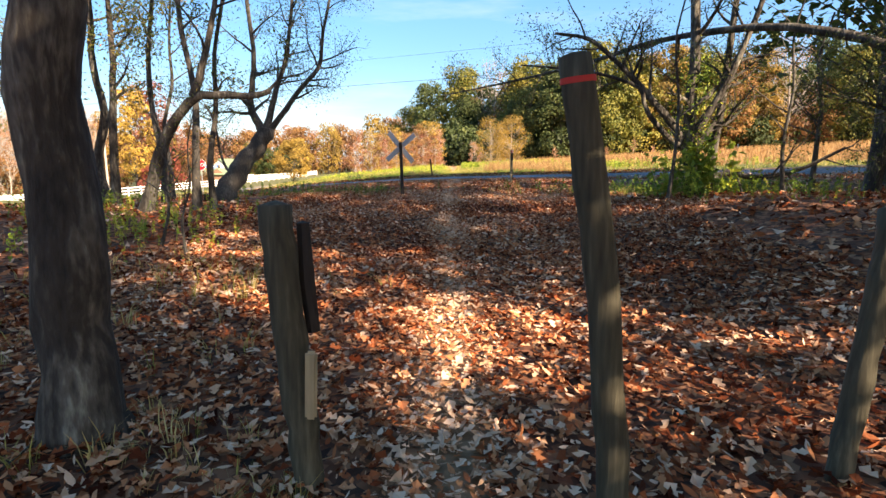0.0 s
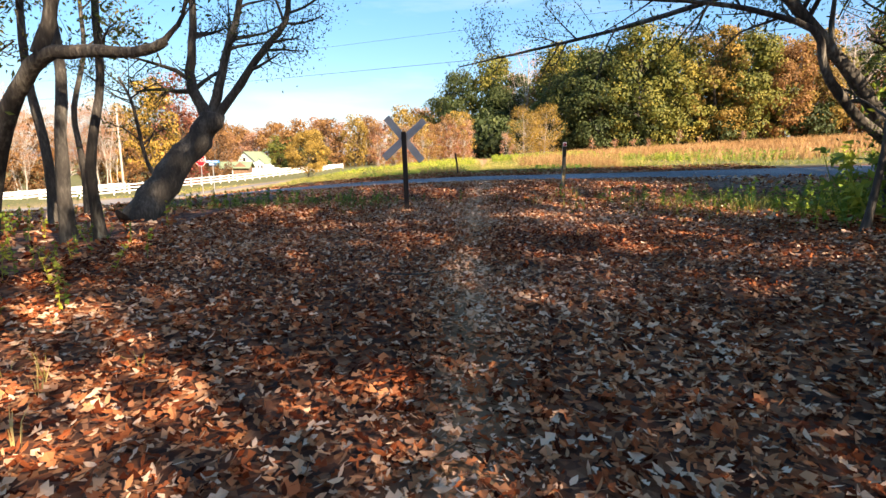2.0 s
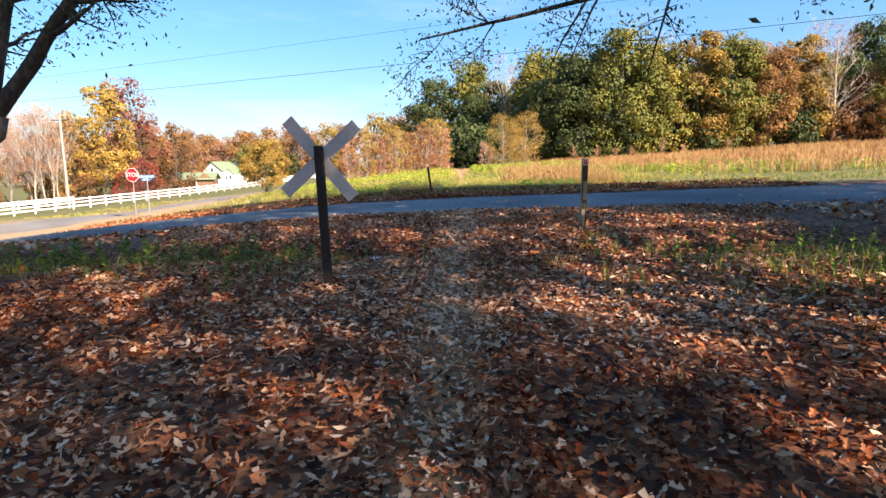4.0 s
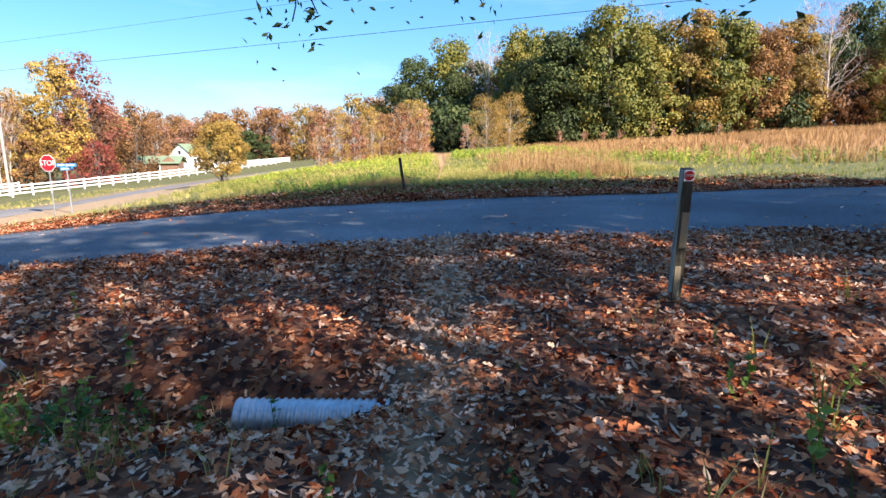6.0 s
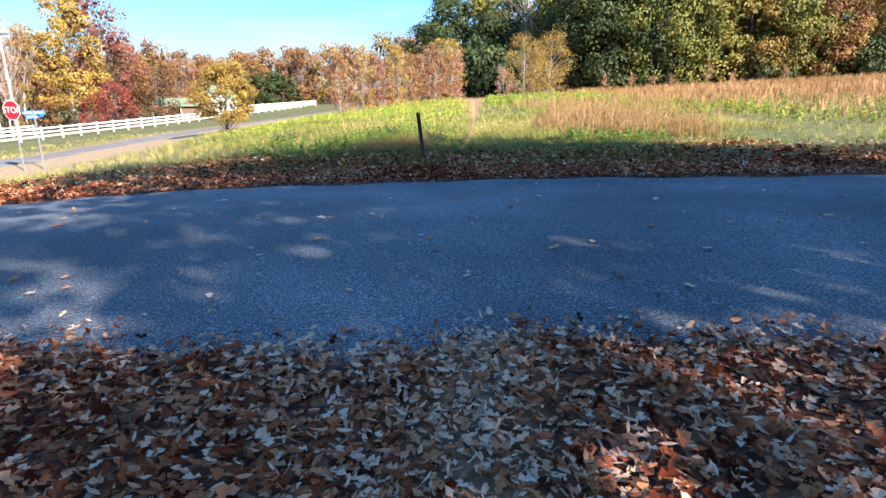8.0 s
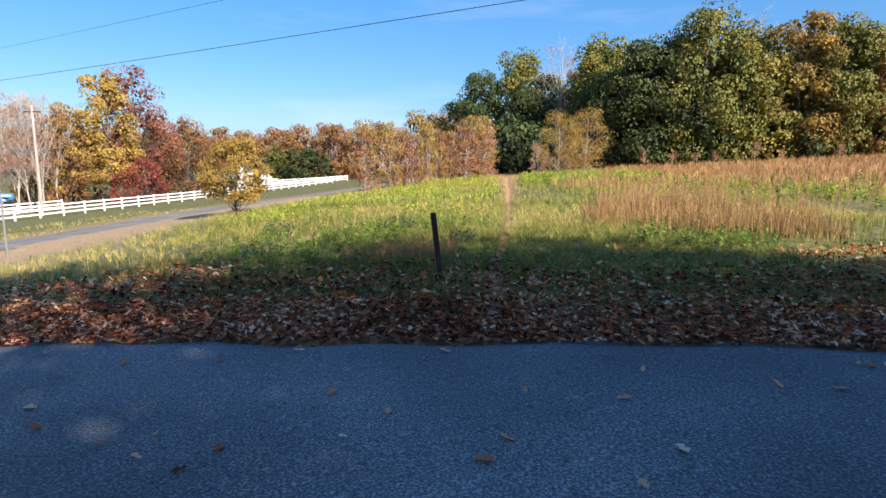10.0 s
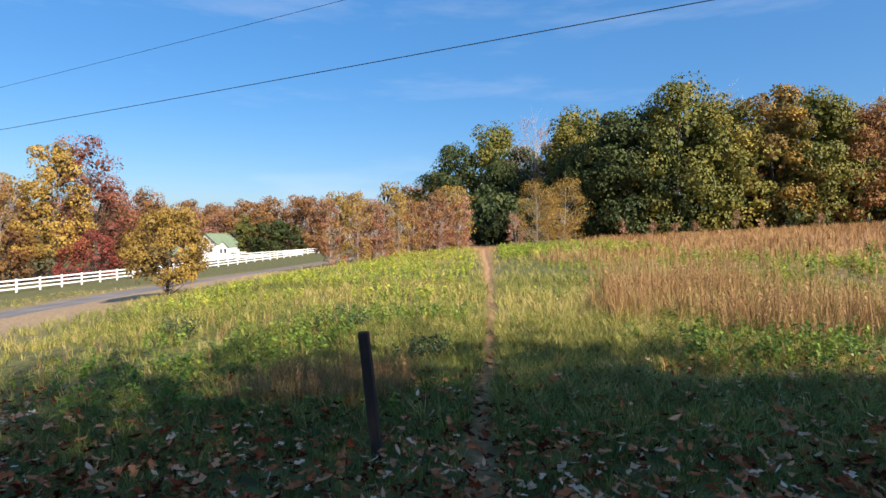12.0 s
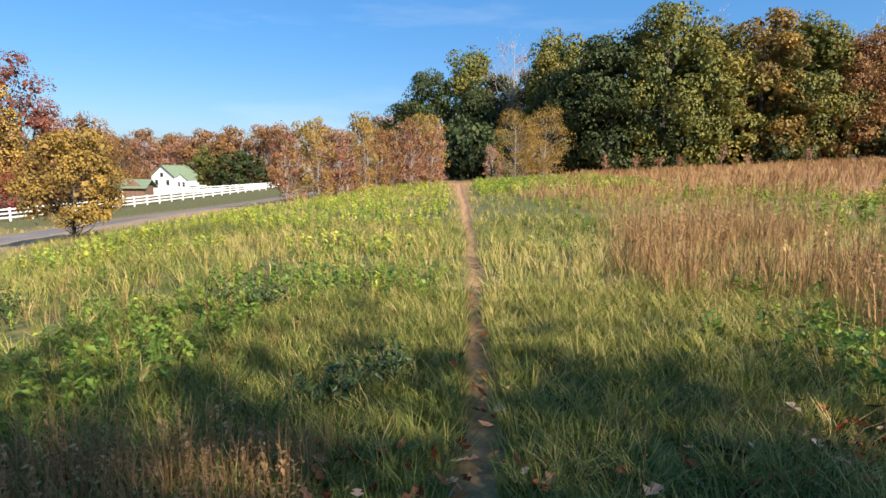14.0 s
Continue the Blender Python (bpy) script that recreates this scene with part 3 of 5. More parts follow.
# ---- fence, house and shed ----
def build_fence(line, label):
    pts, bay = [], 2.44
    for (ax, ay), (bx_, by_) in zip(line, line[1:]):
        n = max(1, round(math.hypot(bx_ - ax, by_ - ay) / bay))
        pts += [(ax + k / n * (bx_ - ax), ay + k / n * (by_ - ay)) for k in range(n)]
    pts.append(line[-1])
    o = np.array([pts[0][0], pts[0][1], rest(*pts[0])])
    ob = thing("fence", Matrix.Translation(o), label, "fence", "paddock fences")
    post = box("post", (0.13, 0.13, 1.42), (0, 0, 0.53), WHITE, 0.012)
    cap = box("post_cap", (0.17, 0.17, 0.04), (0, 0, 1.26), WHITE, 0.015)
    rail = box("rail", (1.0, 0.045, 0.15), (0.5, 0, 0), WHITE, 0.006)
    for k, p in enumerate(pts):
        a = np.array([*p, rest(*p)])
        q = part("post", post, ob)
        q.location = a - o
        part("post_cap", cap, q)
        if k + 1 < len(pts):
            b = np.array([*pts[k + 1], rest(*pts[k + 1])])
            d = b - a
            m = Vector(d).to_track_quat("X", "Z").to_matrix().to_4x4()
            for h in (0.36, 0.74, 1.12):
                q = part("rail", rail, ob)
                q.matrix_basis = Matrix.Translation(a - o + (0, 0, h)) @ m @ Matrix.Diagonal((np.linalg.norm(d), 1, 1, 1))


build_fence([(-45.8, 48.0), (-42.8, 74.7), (-39.4, 103.0), (-35.8, 133.0)], "white three-rail vinyl paddock fence along the side road")
build_fence([(-60.0, 60.0), (-53.5, 84.0)], "white three-rail vinyl fence on the far side of the paddock")
build_fence([(-62.0, 134.0), (-36.5, 146.0)], "white three-rail vinyl fence in front of the farmhouse")


def window(parent, x, y, z, w, h, turn=0, name="window"):
    fr = part(name, box(name, (w + 0.16, 0.06, h + 0.16), (0, 0, 0), WHITE, 0.01), parent)
    fr.matrix_basis = pose(x, y, z, 0, 0, turn)
    for sx_ in (-1, 1):
        part("pane", box("pane", (w / 2 - 0.03, 0.05, h), (sx_ * w / 4, -0.012, 0), GLASS_DARK), fr)
    return fr


def build_house(x, y, z, turn):
    ob = thing("house", pose(x, y, z, 0, 0, turn) @ Matrix.Diagonal((0.82, 0.82, 0.82, 1)), "white two-storey farmhouse with a pale green roof", "house")
    W, D, H, R = 7.2, 9.0, 4.9, 2.7
    part("wall", prism("wall", [(-W / 2, -0.3), (W / 2, -0.3), (W / 2, H), (0, H + R), (-W / 2, H)], D, SIDING), ob, "white clapboard walls")
    for s in (-1, 1):
        L = math.hypot(W / 2 + 0.4, R)
        part("roof", box("roof", (L + 0.3, D + 0.7, 0.14), (s * (W / 4 + 0.1), D / 2, H + R / 2 + 0.06), ROOF_GREEN, 0.01, (0, s * math.degrees(math.atan2(R, W / 2)), 0)), ob, "pale green shingle roof")
    for k in range(22):
        part("clapboard", box("clapboard", (W + 0.02, 0.02, 0.03), (0, -0.005, 0.2 + k * 0.22), SIDING), ob)
    window(ob, -0.2, -0.03, 5.3, 0.9, 1.1)
    window(ob, -1.9, -0.03, 3.3, 0.9, 1.3)
    window(ob, 1.6, -0.03, 3.3, 0.9, 1.3)
    wing = part("wing", prism("wing", [(-1.9, -0.3), (1.9, -0.3), (1.9, 3.9), (0, 5.5), (-1.9, 3.9)], 4.0, SIDING), ob, "gabled white wing")
    wing.matrix_basis = pose(4.6, 1.2, 0, 0, 0, 8)
    for s in (-1, 1):
        part("roof", box("roof", (2.75, 4.5, 0.12), (s * 1.0, 2.0, 4.75), ROOF_GREEN, 0.01, (0, s * 40, 0)), wing)
    window(wing, -0.55, -0.03, 2.9, 0.7, 1.2)
    window(wing, 0.75, -0.03, 2.9, 0.7, 1.2)
    porch = part("porch", box("porch", (3.2, 3.0, 0.2), (7.8, 3.5, 2.55), SIDING, 0.02), ob, "white porch with rail")
    for px in (6.4, 7.8, 9.2):
        part("porch_post", box("porch_post", (0.14, 0.14, 2.8), (px, 2.2, 1.1), SIDING, 0.01), porch)
    part("porch_rail", box("porch_rail", (3.2, 0.08, 0.7), (7.8, 2.05, 3.05), SIDING, 0.01), porch)
    part("chimney", box("chimney", (0.6, 0.6, 1.4), (-1.2, 5.5, H + R + 0.1), SHED_WOOD, 0.01), ob, "brown brick chimney")


build_house(-63.6, 149.0, rest(-63.6, 149) - 0.4, -14)


def build_shed(x, y, z, turn):
    ob = thing("shed", pose(x, y, z, 0, 0, turn), "brown wooden run-in shed with a pale green roof", "shed")
    W, D = 7.6, 4.2
    part("back_wall", box("back_wall", (W, 0.15, 2.9), (0, D, 1.25), SHED_WOOD, 0.01), ob)
    for s in (-1, 1):
        part("side_wall", box("side_wall", (0.15, D - 0.16, 2.9), (s * (W / 2 - 0.08), D / 2, 1.25), SHED_WOOD, 0.01), ob)
    part("gable_wall", prism("gable_wall", [(0.9, -0.2), (3.7, -0.2), (3.7, 2.5), (2.3, 3.6), (0.9, 2.5)], 0.15, SHED_WOOD), ob, "brown board gable end")
    # near-black sheet before the back wall puts the shed's inner shade into colour
    part("shade_wall", box("shade_wall", (W - 0.5, 0.1, 2.6), (0, D - 0.3, 1.2), SHADE_IN), ob)
    for px in (-3.7, -1.4, 0.8):
        part("shed_post", box("shed_post", (0.16, 0.16, 2.7), (px, 0.1, 1.15), SIDING, 0.01), ob)
    part("roof", box("roof", (W + 1.0, 3.1, 0.12), (0, 0.9, 3.0), ROOF_GREEN, 0.01, (24, 0, 0)), ob, "pale green metal roof")
    part("roof", box("roof", (W + 1.0, 3.1, 0.12), (0, 3.6, 3.0), ROOF_GREEN, 0.01, (-24, 0, 0)), ob, "pale green metal roof")
    part("vent", box("vent", (0.5, 0.5, 0.6), (0.2, 2.25, 3.8), SHED_WOOD, 0.02), ob)


build_shed(-51.0, 112.5, rest(-51, 112.5) - 0.2, 12)


# ---- trees ----
def limb(r, p, d, length, r0, r1, k=7, wob=0.12, up=0.0):
    """Points and radii of a crooked branch."""
    pts, q, v = [np.array(p, float)], np.array(p, float), np.array(d, float) / np.linalg.norm(d)
    for _ in range(k - 1):
        v = v + r.normal(0, wob, 3) + np.array([0, 0, up])
        v /= np.linalg.norm(v)
        q = q + v * length / (k - 1)
        pts.append(q)
    return np.array(pts), np.linspace(r0, r1, k)


def along(pts, s):
    f = s * (len(pts) - 1)
    i = min(int(f), len(pts) - 2)
    return pts[i] + (f - i) * (pts[i + 1] - pts[i]), pts[i + 1] - pts[i]


def ramify(g, tips, r, pts, radii, depth, count, spread=0.9, shrink=0.55, sides=5, start=0.3, up=0.02, droop=0.0):
    """Side branches down to twigs; tips collects where leaves can grow."""
    if depth == 0:
        for s in np.linspace(0.25, 1, 5):
            tips.append(along(pts, s)[0])
        return
    total = min(2.6, np.linalg.norm(np.diff(pts, axis=0), axis=1).sum())
    for _ in range(count):
        s = r.uniform(start, 1.0)
        p, d = along(pts, s)
        d = d / np.linalg.norm(d)
        side = np.cross(d, r.normal(size=3))
        side /= np.linalg.norm(side) + 1e-9
        way = d * (1 - 0.5 * spread) + side * spread + np.array([0, 0, up * 5 - droop])
        rr = np.interp(s, np.linspace(0, 1, len(radii)), radii)
        b, br = limb(r, p, way, total * shrink * r.uniform(0.6, 1.1), max(rr * 0.55, 0.006), max(rr * 0.15, 0.004), 5, 0.16, up - droop * 0.2)
        tube(g, b, br, sides, 0.5)
        ramify(g, tips, r, b, br, depth - 1, max(2, count - 2), spread, shrink, 3, start, up, droop)


def leaves_at(tips, r, per, spread, size, tint, spread_tint=0.18):
    g = Geo()
    t = np.repeat(np.array(tips), per, axis=0)
    t = t + r.normal(0, spread, t.shape)
    n = len(t)
    scatter(g, LEAF_V, LEAF_F, t, turns(n, None, r), (size * r.uniform(0.6, 1.25, n))[:, None] * (0.62, 1.0, 1.0), np.clip(tint + r.normal(0, spread_tint, n), 0, 1))
    return g


def wood_tree(name, base, trunks, material, leaf, label, seed, depth=2, count=7, per=3, size=0.085, spread=0.16, tint=0.35, sides=12, twig_up=0.03, droop=0.0, lumps=0.05, start=0.3):
    """A tree of the wood: trunks given as lines of places with radii, twigs and sparse leaves grown on them."""
    r = np.random.default_rng(seed)
    ob = thing(name, Matrix.Translation(base), label, "tree", "woodland trees")
    o, g, tw, tips = np.array(base), Geo(), Geo(), []
    for line, r0, r1, grow in trunks:
        p = np.array(line, float) - o
        s = np.linspace(0, 1, len(p))
        fine = np.linspace(0, 1, 3 * len(p))
        q = np.stack([np.interp(fine, s, p[:, c]) for c in range(3)], -1)
        q[1:-1] = (q[:-2] + 2 * q[1:-1] + q[2:]) / 4
        q += r.normal(0, r1 * 0.15, q.shape)
        rad = r0 + (r1 - r0) * fine ** 0.8
        if p[0][2] < 0.3:
            rad[0] *= 1.45
            rad[1] *= 1.15
        tube(g, q, rad, sides, 0.5, lumps, r)
        if grow:
            ramify(tw, tips, r, q, rad, depth, count, 0.9, 0.5, 5, start, twig_up, droop)
    part("trunk", g.mesh("trunk", material, True), ob)
    if tips:
        tagged(part("branchwork", tw.mesh("branchwork", material, True), ob), kind="stuff")
        tagged(part("foliage", leaves_at(tips, r, per, spread, size, tint).mesh("foliage", leaf), ob), kind="stuff")
    return ob


def crown_tree(name, seed, height, width, trunk_r, bark, leaf, label, group, leaf_size=0.36, clumps=46, per=75, low=0.12, tint=0.5, bare=0.0, top=1.0, dense=True, lump=0.18):
    """A full-grown tree: trunk, limbs and clumps of leaves with gaps between; built at the origin.
    A dense one carries its leaves on the outside of rounded clumps, over inner leaves tinted darker for the shade
    inside."""
    r = np.random.default_rng(seed)
    ob = thing(name, Matrix.Identity(4), label, "tree", group)
    g, lv = Geo(), Geo()
    p, rad = limb(r, (0, 0, -0.3), (r.normal(0, 0.05), r.normal(0, 0.05), 1), height * 0.9, trunk_r, trunk_r * 0.15, 9, 0.05, 0.05)
    tube(g, p, rad, 8, 0.5, 0.04, r)
    for k in range(clumps):
        s = low + (0.96 - low) * (k + r.uniform(0, 1)) / clumps
        a = r.uniform(0, 2 * np.pi)
        u = (s - low) / (1 - low)
        prof = (math.sin(math.pi * min(1, 0.14 + 0.86 * u) ** 0.85) ** 0.6 if top == 1.0 else (1.0 - u) ** 0.5) + 0.12
        reach = width / 2 * prof * (r.uniform(0.62, 1.0) if dense else r.uniform(0.45, 1.05))
        q0, _ = along(p, max(0.05, s - 0.14))
        c = np.array([q0[0] + math.cos(a) * reach, q0[1] + math.sin(a) * reach, s * height])
        mid = (q0 + c) / 2 + r.normal(0, 0.25, 3)
        tube(g, [q0, mid, c], [trunk_r * 0.28 * (1.1 - s), trunk_r * 0.16 * (1.1 - s), 0.02], 4, 0.5)
        if bare and r.random() < bare:
            for _ in range(5):
                e = c + r.normal(0, 0.09 * width, 3) + (0, 0, 0.06 * height)
                tube(g, [c, (c + e) / 2 + r.normal(0, 0.1, 3), e], [0.03, 0.02, 0.008], 3, 0.5)
            continue
        n = int(per * r.uniform(0.7, 1.3))
        R = width * lump * r.uniform(0.6, 1.3)
        d = r.normal(size=(n, 3))
        d /= np.linalg.norm(d, axis=1)[:, None]
        shade_of = tint + r.normal(0, 0.16)
        if dense:
            out = np.array([math.cos(a), math.sin(a), 0.35 + 0.9 * u])
            out /= np.linalg.norm(out)
            back = d @ out < -0.3
            d[back] -= 2 * (d[back] @ out)[:, None] * out
            pos = c + d * (R * r.uniform(0.72, 1.06, n))[:, None] * (1.1, 1.1, 0.82)
            turn = facing(d + r.normal(0, 0.38, (n, 3)), r)
            scatter(lv, LEAF_V, LEAF_F, pos, turn, (leaf_size * r.uniform(0.6, 1.25, n))[:, None] * (1.45, 1.0, 1.0), np.clip(shade_of + r.normal(0, 0.09, n), 0, 1))
            # larger inner leaves fill the gaps, tinted darker to put shade into the crown
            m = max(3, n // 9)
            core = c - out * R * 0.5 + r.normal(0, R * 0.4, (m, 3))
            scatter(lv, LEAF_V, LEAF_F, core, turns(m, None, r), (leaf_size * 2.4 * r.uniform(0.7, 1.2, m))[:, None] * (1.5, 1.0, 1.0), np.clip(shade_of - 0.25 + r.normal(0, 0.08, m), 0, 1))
        else:
            pos = c + d * (R * r.uniform(0.35, 1.0, n) ** 0.6)[:, None] * (1.15, 1.15, 0.75)
            scatter(lv, LEAF_V, LEAF_F, pos, facing(d * (1, 1, 1.3) + r.normal(0, 0.27, (n, 3)) + (0, 0, 0.12), r), leaf_size * r.uniform(0.6, 1.3, n), np.clip(shade_of + r.normal(0, 0.06, n), 0, 1))
    part("trunk", g.mesh("trunk", bark, True), ob)
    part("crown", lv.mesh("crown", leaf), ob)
    return ob


def facing(normal, r):
    """Turns whose z axis runs along the given normals, spun at random about them."""
    z = normal / np.linalg.norm(normal, axis=1)[:, None]
    x = np.cross(z, r.normal(size=z.shape))
    x /= np.linalg.norm(x, axis=1)[:, None] + 1e-9
    return np.stack([x, np.cross(z, x), z], -1)


def place(ob, x, y, turn=0.0, s=1.0, sz=None, sink=0.1):
    return pose(x, y, rest(x, y) - sink, 0, 0, turn) @ Matrix.Diagonal((s, s, sz or s, 1))


# the wood on either side of the trail
b = (-1.9, 2.98, rest(-1.9, 2.98))
wood_tree("tree", b, [([(-1.90, 2.98, b[2] - 0.15), (-1.92, 3.0, 1.3), (-1.95, 3.05, 2.2), (-1.91, 3.05, 2.9), (-1.95, 3.1, 5.0), (-1.9, 3.2, 8.0)], 0.20, 0.15, False),
                      ([(-1.95, 3.15, 6.5), (-2.9, 3.5, 8.2), (-3.2, 3.2, 10.5)], 0.12, 0.04, True), ([(-1.9, 3.2, 7.9), (-1.6, 2.6, 9.6), (-1.2, 2.0, 11.5)], 0.12, 0.04, True)],
          BARK_DARK, LEAF_WOODS, "dark rough-barked tree leaning beside the trail in fallen leaves", 11, count=8, per=5, size=0.11, lumps=0.04, sides=20)
b = (-6.05, 15.0, rest(-6.05, 15.0))
wood_tree("tree", b, [([(-6.25, 14.8, b[2] - 0.2), (-6.05, 15.1, 1.35), (-5.75, 15.6, 2.1), (-5.4, 16.0, 2.65), (-5.24, 16.1, 3.03)], 0.33, 0.22, False),
                      ([(-5.30, 16.1, 2.9), (-5.50, 16.2, 3.25), (-5.70, 16.2, 3.65), (-5.62, 16.2, 4.3), (-5.50, 16.2, 5.0), (-5.6, 16.0, 7.0)], 0.145, 0.05, True),
                      ([(-5.24, 16.1, 3.0), (-5.06, 16.2, 3.7), (-4.88, 16.2, 4.3), (-4.58, 16.2, 5.0), (-4.3, 16.1, 6.8)], 0.115, 0.04, True),
                      ([(-5.18, 16.1, 2.95), (-4.75, 16.2, 3.5), (-4.2, 16.2, 4.23), (-3.62, 16.2, 4.78), (-3.5, 16.0, 5.6), (-3.2, 15.8, 6.6)], 0.10, 0.035, True),
                      ([(-5.9, 15.4, 1.75), (-6.2, 15.4, 1.95), (-6.35, 15.45, 2.5), (-6.4, 15.4, 3.2), (-6.7, 15.5, 3.7)], 0.045, 0.025, True)],
          BARK_GREY, LEAF_WOODS, "leaning grey tree forking into several limbs, sparsely leaved", 12, count=10, per=5, size=0.062, droop=0.06, start=0.3)
b = (-6.6, 12.3, rest(-6.6, 12.3))
wood_tree("tree", b, [([(-6.75, 12.2, b[2] - 0.2), (-6.35, 12.2, 2.2), (-5.87, 12.1, 3.0), (-5.35, 12.0, 3.5), (-4.7, 12.0, 3.52), (-4.0, 12.0, 3.48), (-3.7, 12.0, 3.62)], 0.15, 0.055, False),
                      ([(-5.35, 12.0, 3.48), (-5.15, 12.1, 4.2), (-4.8, 12.1, 5.4), (-4.6, 12.2, 7.5)], 0.10, 0.03, True),
                      ([(-3.8, 12.0, 3.55), (-3.5, 12.1, 3.9), (-3.3, 12.0, 4.6)], 0.04, 0.015, True)],
          BARK_DARK, LEAF_WOODS, "dark stem bending over into a level limb", 13, count=6, per=3, size=0.08)
stems = [(-5.75, 12.6, 0.10, -0.25, 0.6, 21), (-5.45, 12.9, 0.085, 0.55, 0.3, 22), (-7.4, 14.4, 0.10, 0.1, -0.2, 23), (-8.6, 14.2, 0.13, 0.5, 0.0, 24), (-8.2, 16.3, 0.08, 0.15, 0.2, 25),
         (-9.6, 15.4, 0.16, -0.1, 0.0, 26), (-7.5, 10.2, 0.12, -0.3, 0.1, 27), (-10.6, 12.2, 0.17, 0.2, -0.2, 28), (-12.5, 17.2, 0.15, 0.0, 0.1, 29), (-13.5, 14.0, 0.18, 0.2, 0.2, 30),
         (-7.2, 6.8, 0.16, -0.2, 0.0, 37), (-15.5, 18.0, 0.15, 0.2, 0.0, 38)]
for x, y, rad, lx, ly, seed in stems:
    r = np.random.default_rng(seed)
    b = (x, y, rest(x, y))
    H = r.uniform(7.0, 10.0)
    line = [(x, y, b[2] - 0.2)] + [(x + lx * s + r.normal(0, 0.10), y + ly * s + r.normal(0, 0.10), b[2] + H * s) for s in (0.14, 0.28, 0.44, 0.6, 0.8, 1.0)]
    wood_tree("tree", b, [(line, rad, rad * 0.25, True)], BARK_GREY if seed % 2 else BARK_DARK, LEAF_WOODS, "slender woodland tree with thin autumn leaves", seed, count=9, per=6, size=0.10, spread=0.2, tint=0.3 + 0.35 * r.random(), sides=9)
b = (5.75, 13.0, rest(5.75, 13.0))
wood_tree("tree", b, [([(5.85, 13.0, b[2] - 0.2), (5.75, 13.0, 1.6), (5.6, 13.0, 2.3), (5.5, 13.0, 3.0), (5.55, 13.0, 4.4), (5.3, 12.8, 7.5)], 0.24, 0.08, True),
                      ([(5.6, 13.0, 2.2), (5.2, 13.0, 2.9), (4.6, 12.9, 3.5), (4.1, 12.8, 4.0), (3.2, 12.8, 4.8), (2.4, 12.8, 4.9)], 0.12, 0.03, True),
                      ([(5.5, 13.0, 2.35), (4.9, 12.9, 2.75), (4.45, 12.8, 3.25), (4.3, 12.7, 3.75), (3.4, 12.8, 4.05), (2.6, 13.0, 4.2), (1.7, 13.2, 4.3)], 0.075, 0.018, True),
                      ([(6.2, 13.2, b[2] - 0.2), (6.15, 13.2, 2.2), (6.3, 13.2, 3.2), (6.4, 13.2, 5.0), (6.7, 13.3, 8.0)], 0.13, 0.05, True),
                      ([(5.7, 13.0, 1.5), (6.3, 12.8, 1.9), (6.9, 12.6, 1.75), (7.6, 12.3, 1.9), (8.4, 12.0, 2.4)], 0.09, 0.03, True),
                      ([(5.55, 13.0, 2.6), (6.1, 12.8, 3.6), (6.5, 12.6, 4.8), (6.9, 12.2, 6.5)], 0.11, 0.04, True)],
          BARK_DARK, LEAF_WOODS, "dark many-stemmed tree hung with vines, limbs reaching over the trail", 14, count=9, per=5, size=0.065, droop=0.05, tint=0.3)
r = np.random.default_rng(77)
vine_at = []
for k in range(300):
    h = r.uniform(0.2, 3.2)
    a = r.uniform(0, 2 * np.pi)
    vine_at.append((-0.15 * (h > 1.0) + 0.28 * math.cos(a), 0.28 * math.sin(a), h))
vine_tree = [o for o in scene.collection.objects if o.get("label", "").startswith("dark many-stemmed")][0]
tagged(part("vine", leaves_at(vine_at, r, 4, 0.12, 0.10, 0.45, 0.25).mesh("vine", WEED_GREEN), vine_tree, "yellow-green climbing vine leaves"), kind="stuff")
b = (8.6, 9.2, rest(8.6, 9.2))
wood_tree("tree", b, [([(8.7, 9.2, b[2] - 0.2), (8.55, 9.3, 2.2), (8.2, 9.4, 3.2), (7.9, 9.6, 5.0), (7.2, 10.0, 8.0)], 0.24, 0.09, True), ([(8.5, 9.3, 2.4), (7.6, 9.9, 3.0), (6.9, 10.3, 3.3)], 0.06, 0.015, True),
                      ([(8.4, 9.3, 2.8), (8.0, 10.4, 4.2), (6.6, 12.0, 4.9), (5.2, 14.4, 5.1), (3.9, 16.2, 4.85), (2.4, 17.1, 4.6), (0.9, 17.5, 4.35), (-0.4, 17.6, 4.1)], 0.12, 0.012, True)],
          BARK_DARK, LEAF_WOODS, "dark tree on the leafy bank with long bare limbs", 15, count=12, per=5, size=0.062, droop=0.05, tint=0.3)
for k, (x, y, rad, seed) in enumerate(((7.3, 12.2, 0.05, 41), (4.9, 12.4, 0.05, 42), (9.4, 14.6, 0.08, 43), (-4.7, 9.0, 0.03, 44), (-3.9, 8.3, 0.025, 45))):
    b = (x, y, rest(x, y))
    r = np.random.default_rng(seed)
    line = [(x, y, b[2] - 0.1)] + [(x + r.normal(0, 0.12) + 0.15 * s, y + r.normal(0, 0.12), b[2] + s * (2.2 if rad < 0.04 else 4.5)) for s in (0.25, 0.5, 0.75, 1.0)]
    wood_tree("sapling", b, [(line, rad, rad * 0.3, True)], BARK_GREY, LEAF_WOODS, "thin crooked sapling with few leaves", seed, depth=1, count=8, per=3, size=0.08, tint=0.55, sides=7)

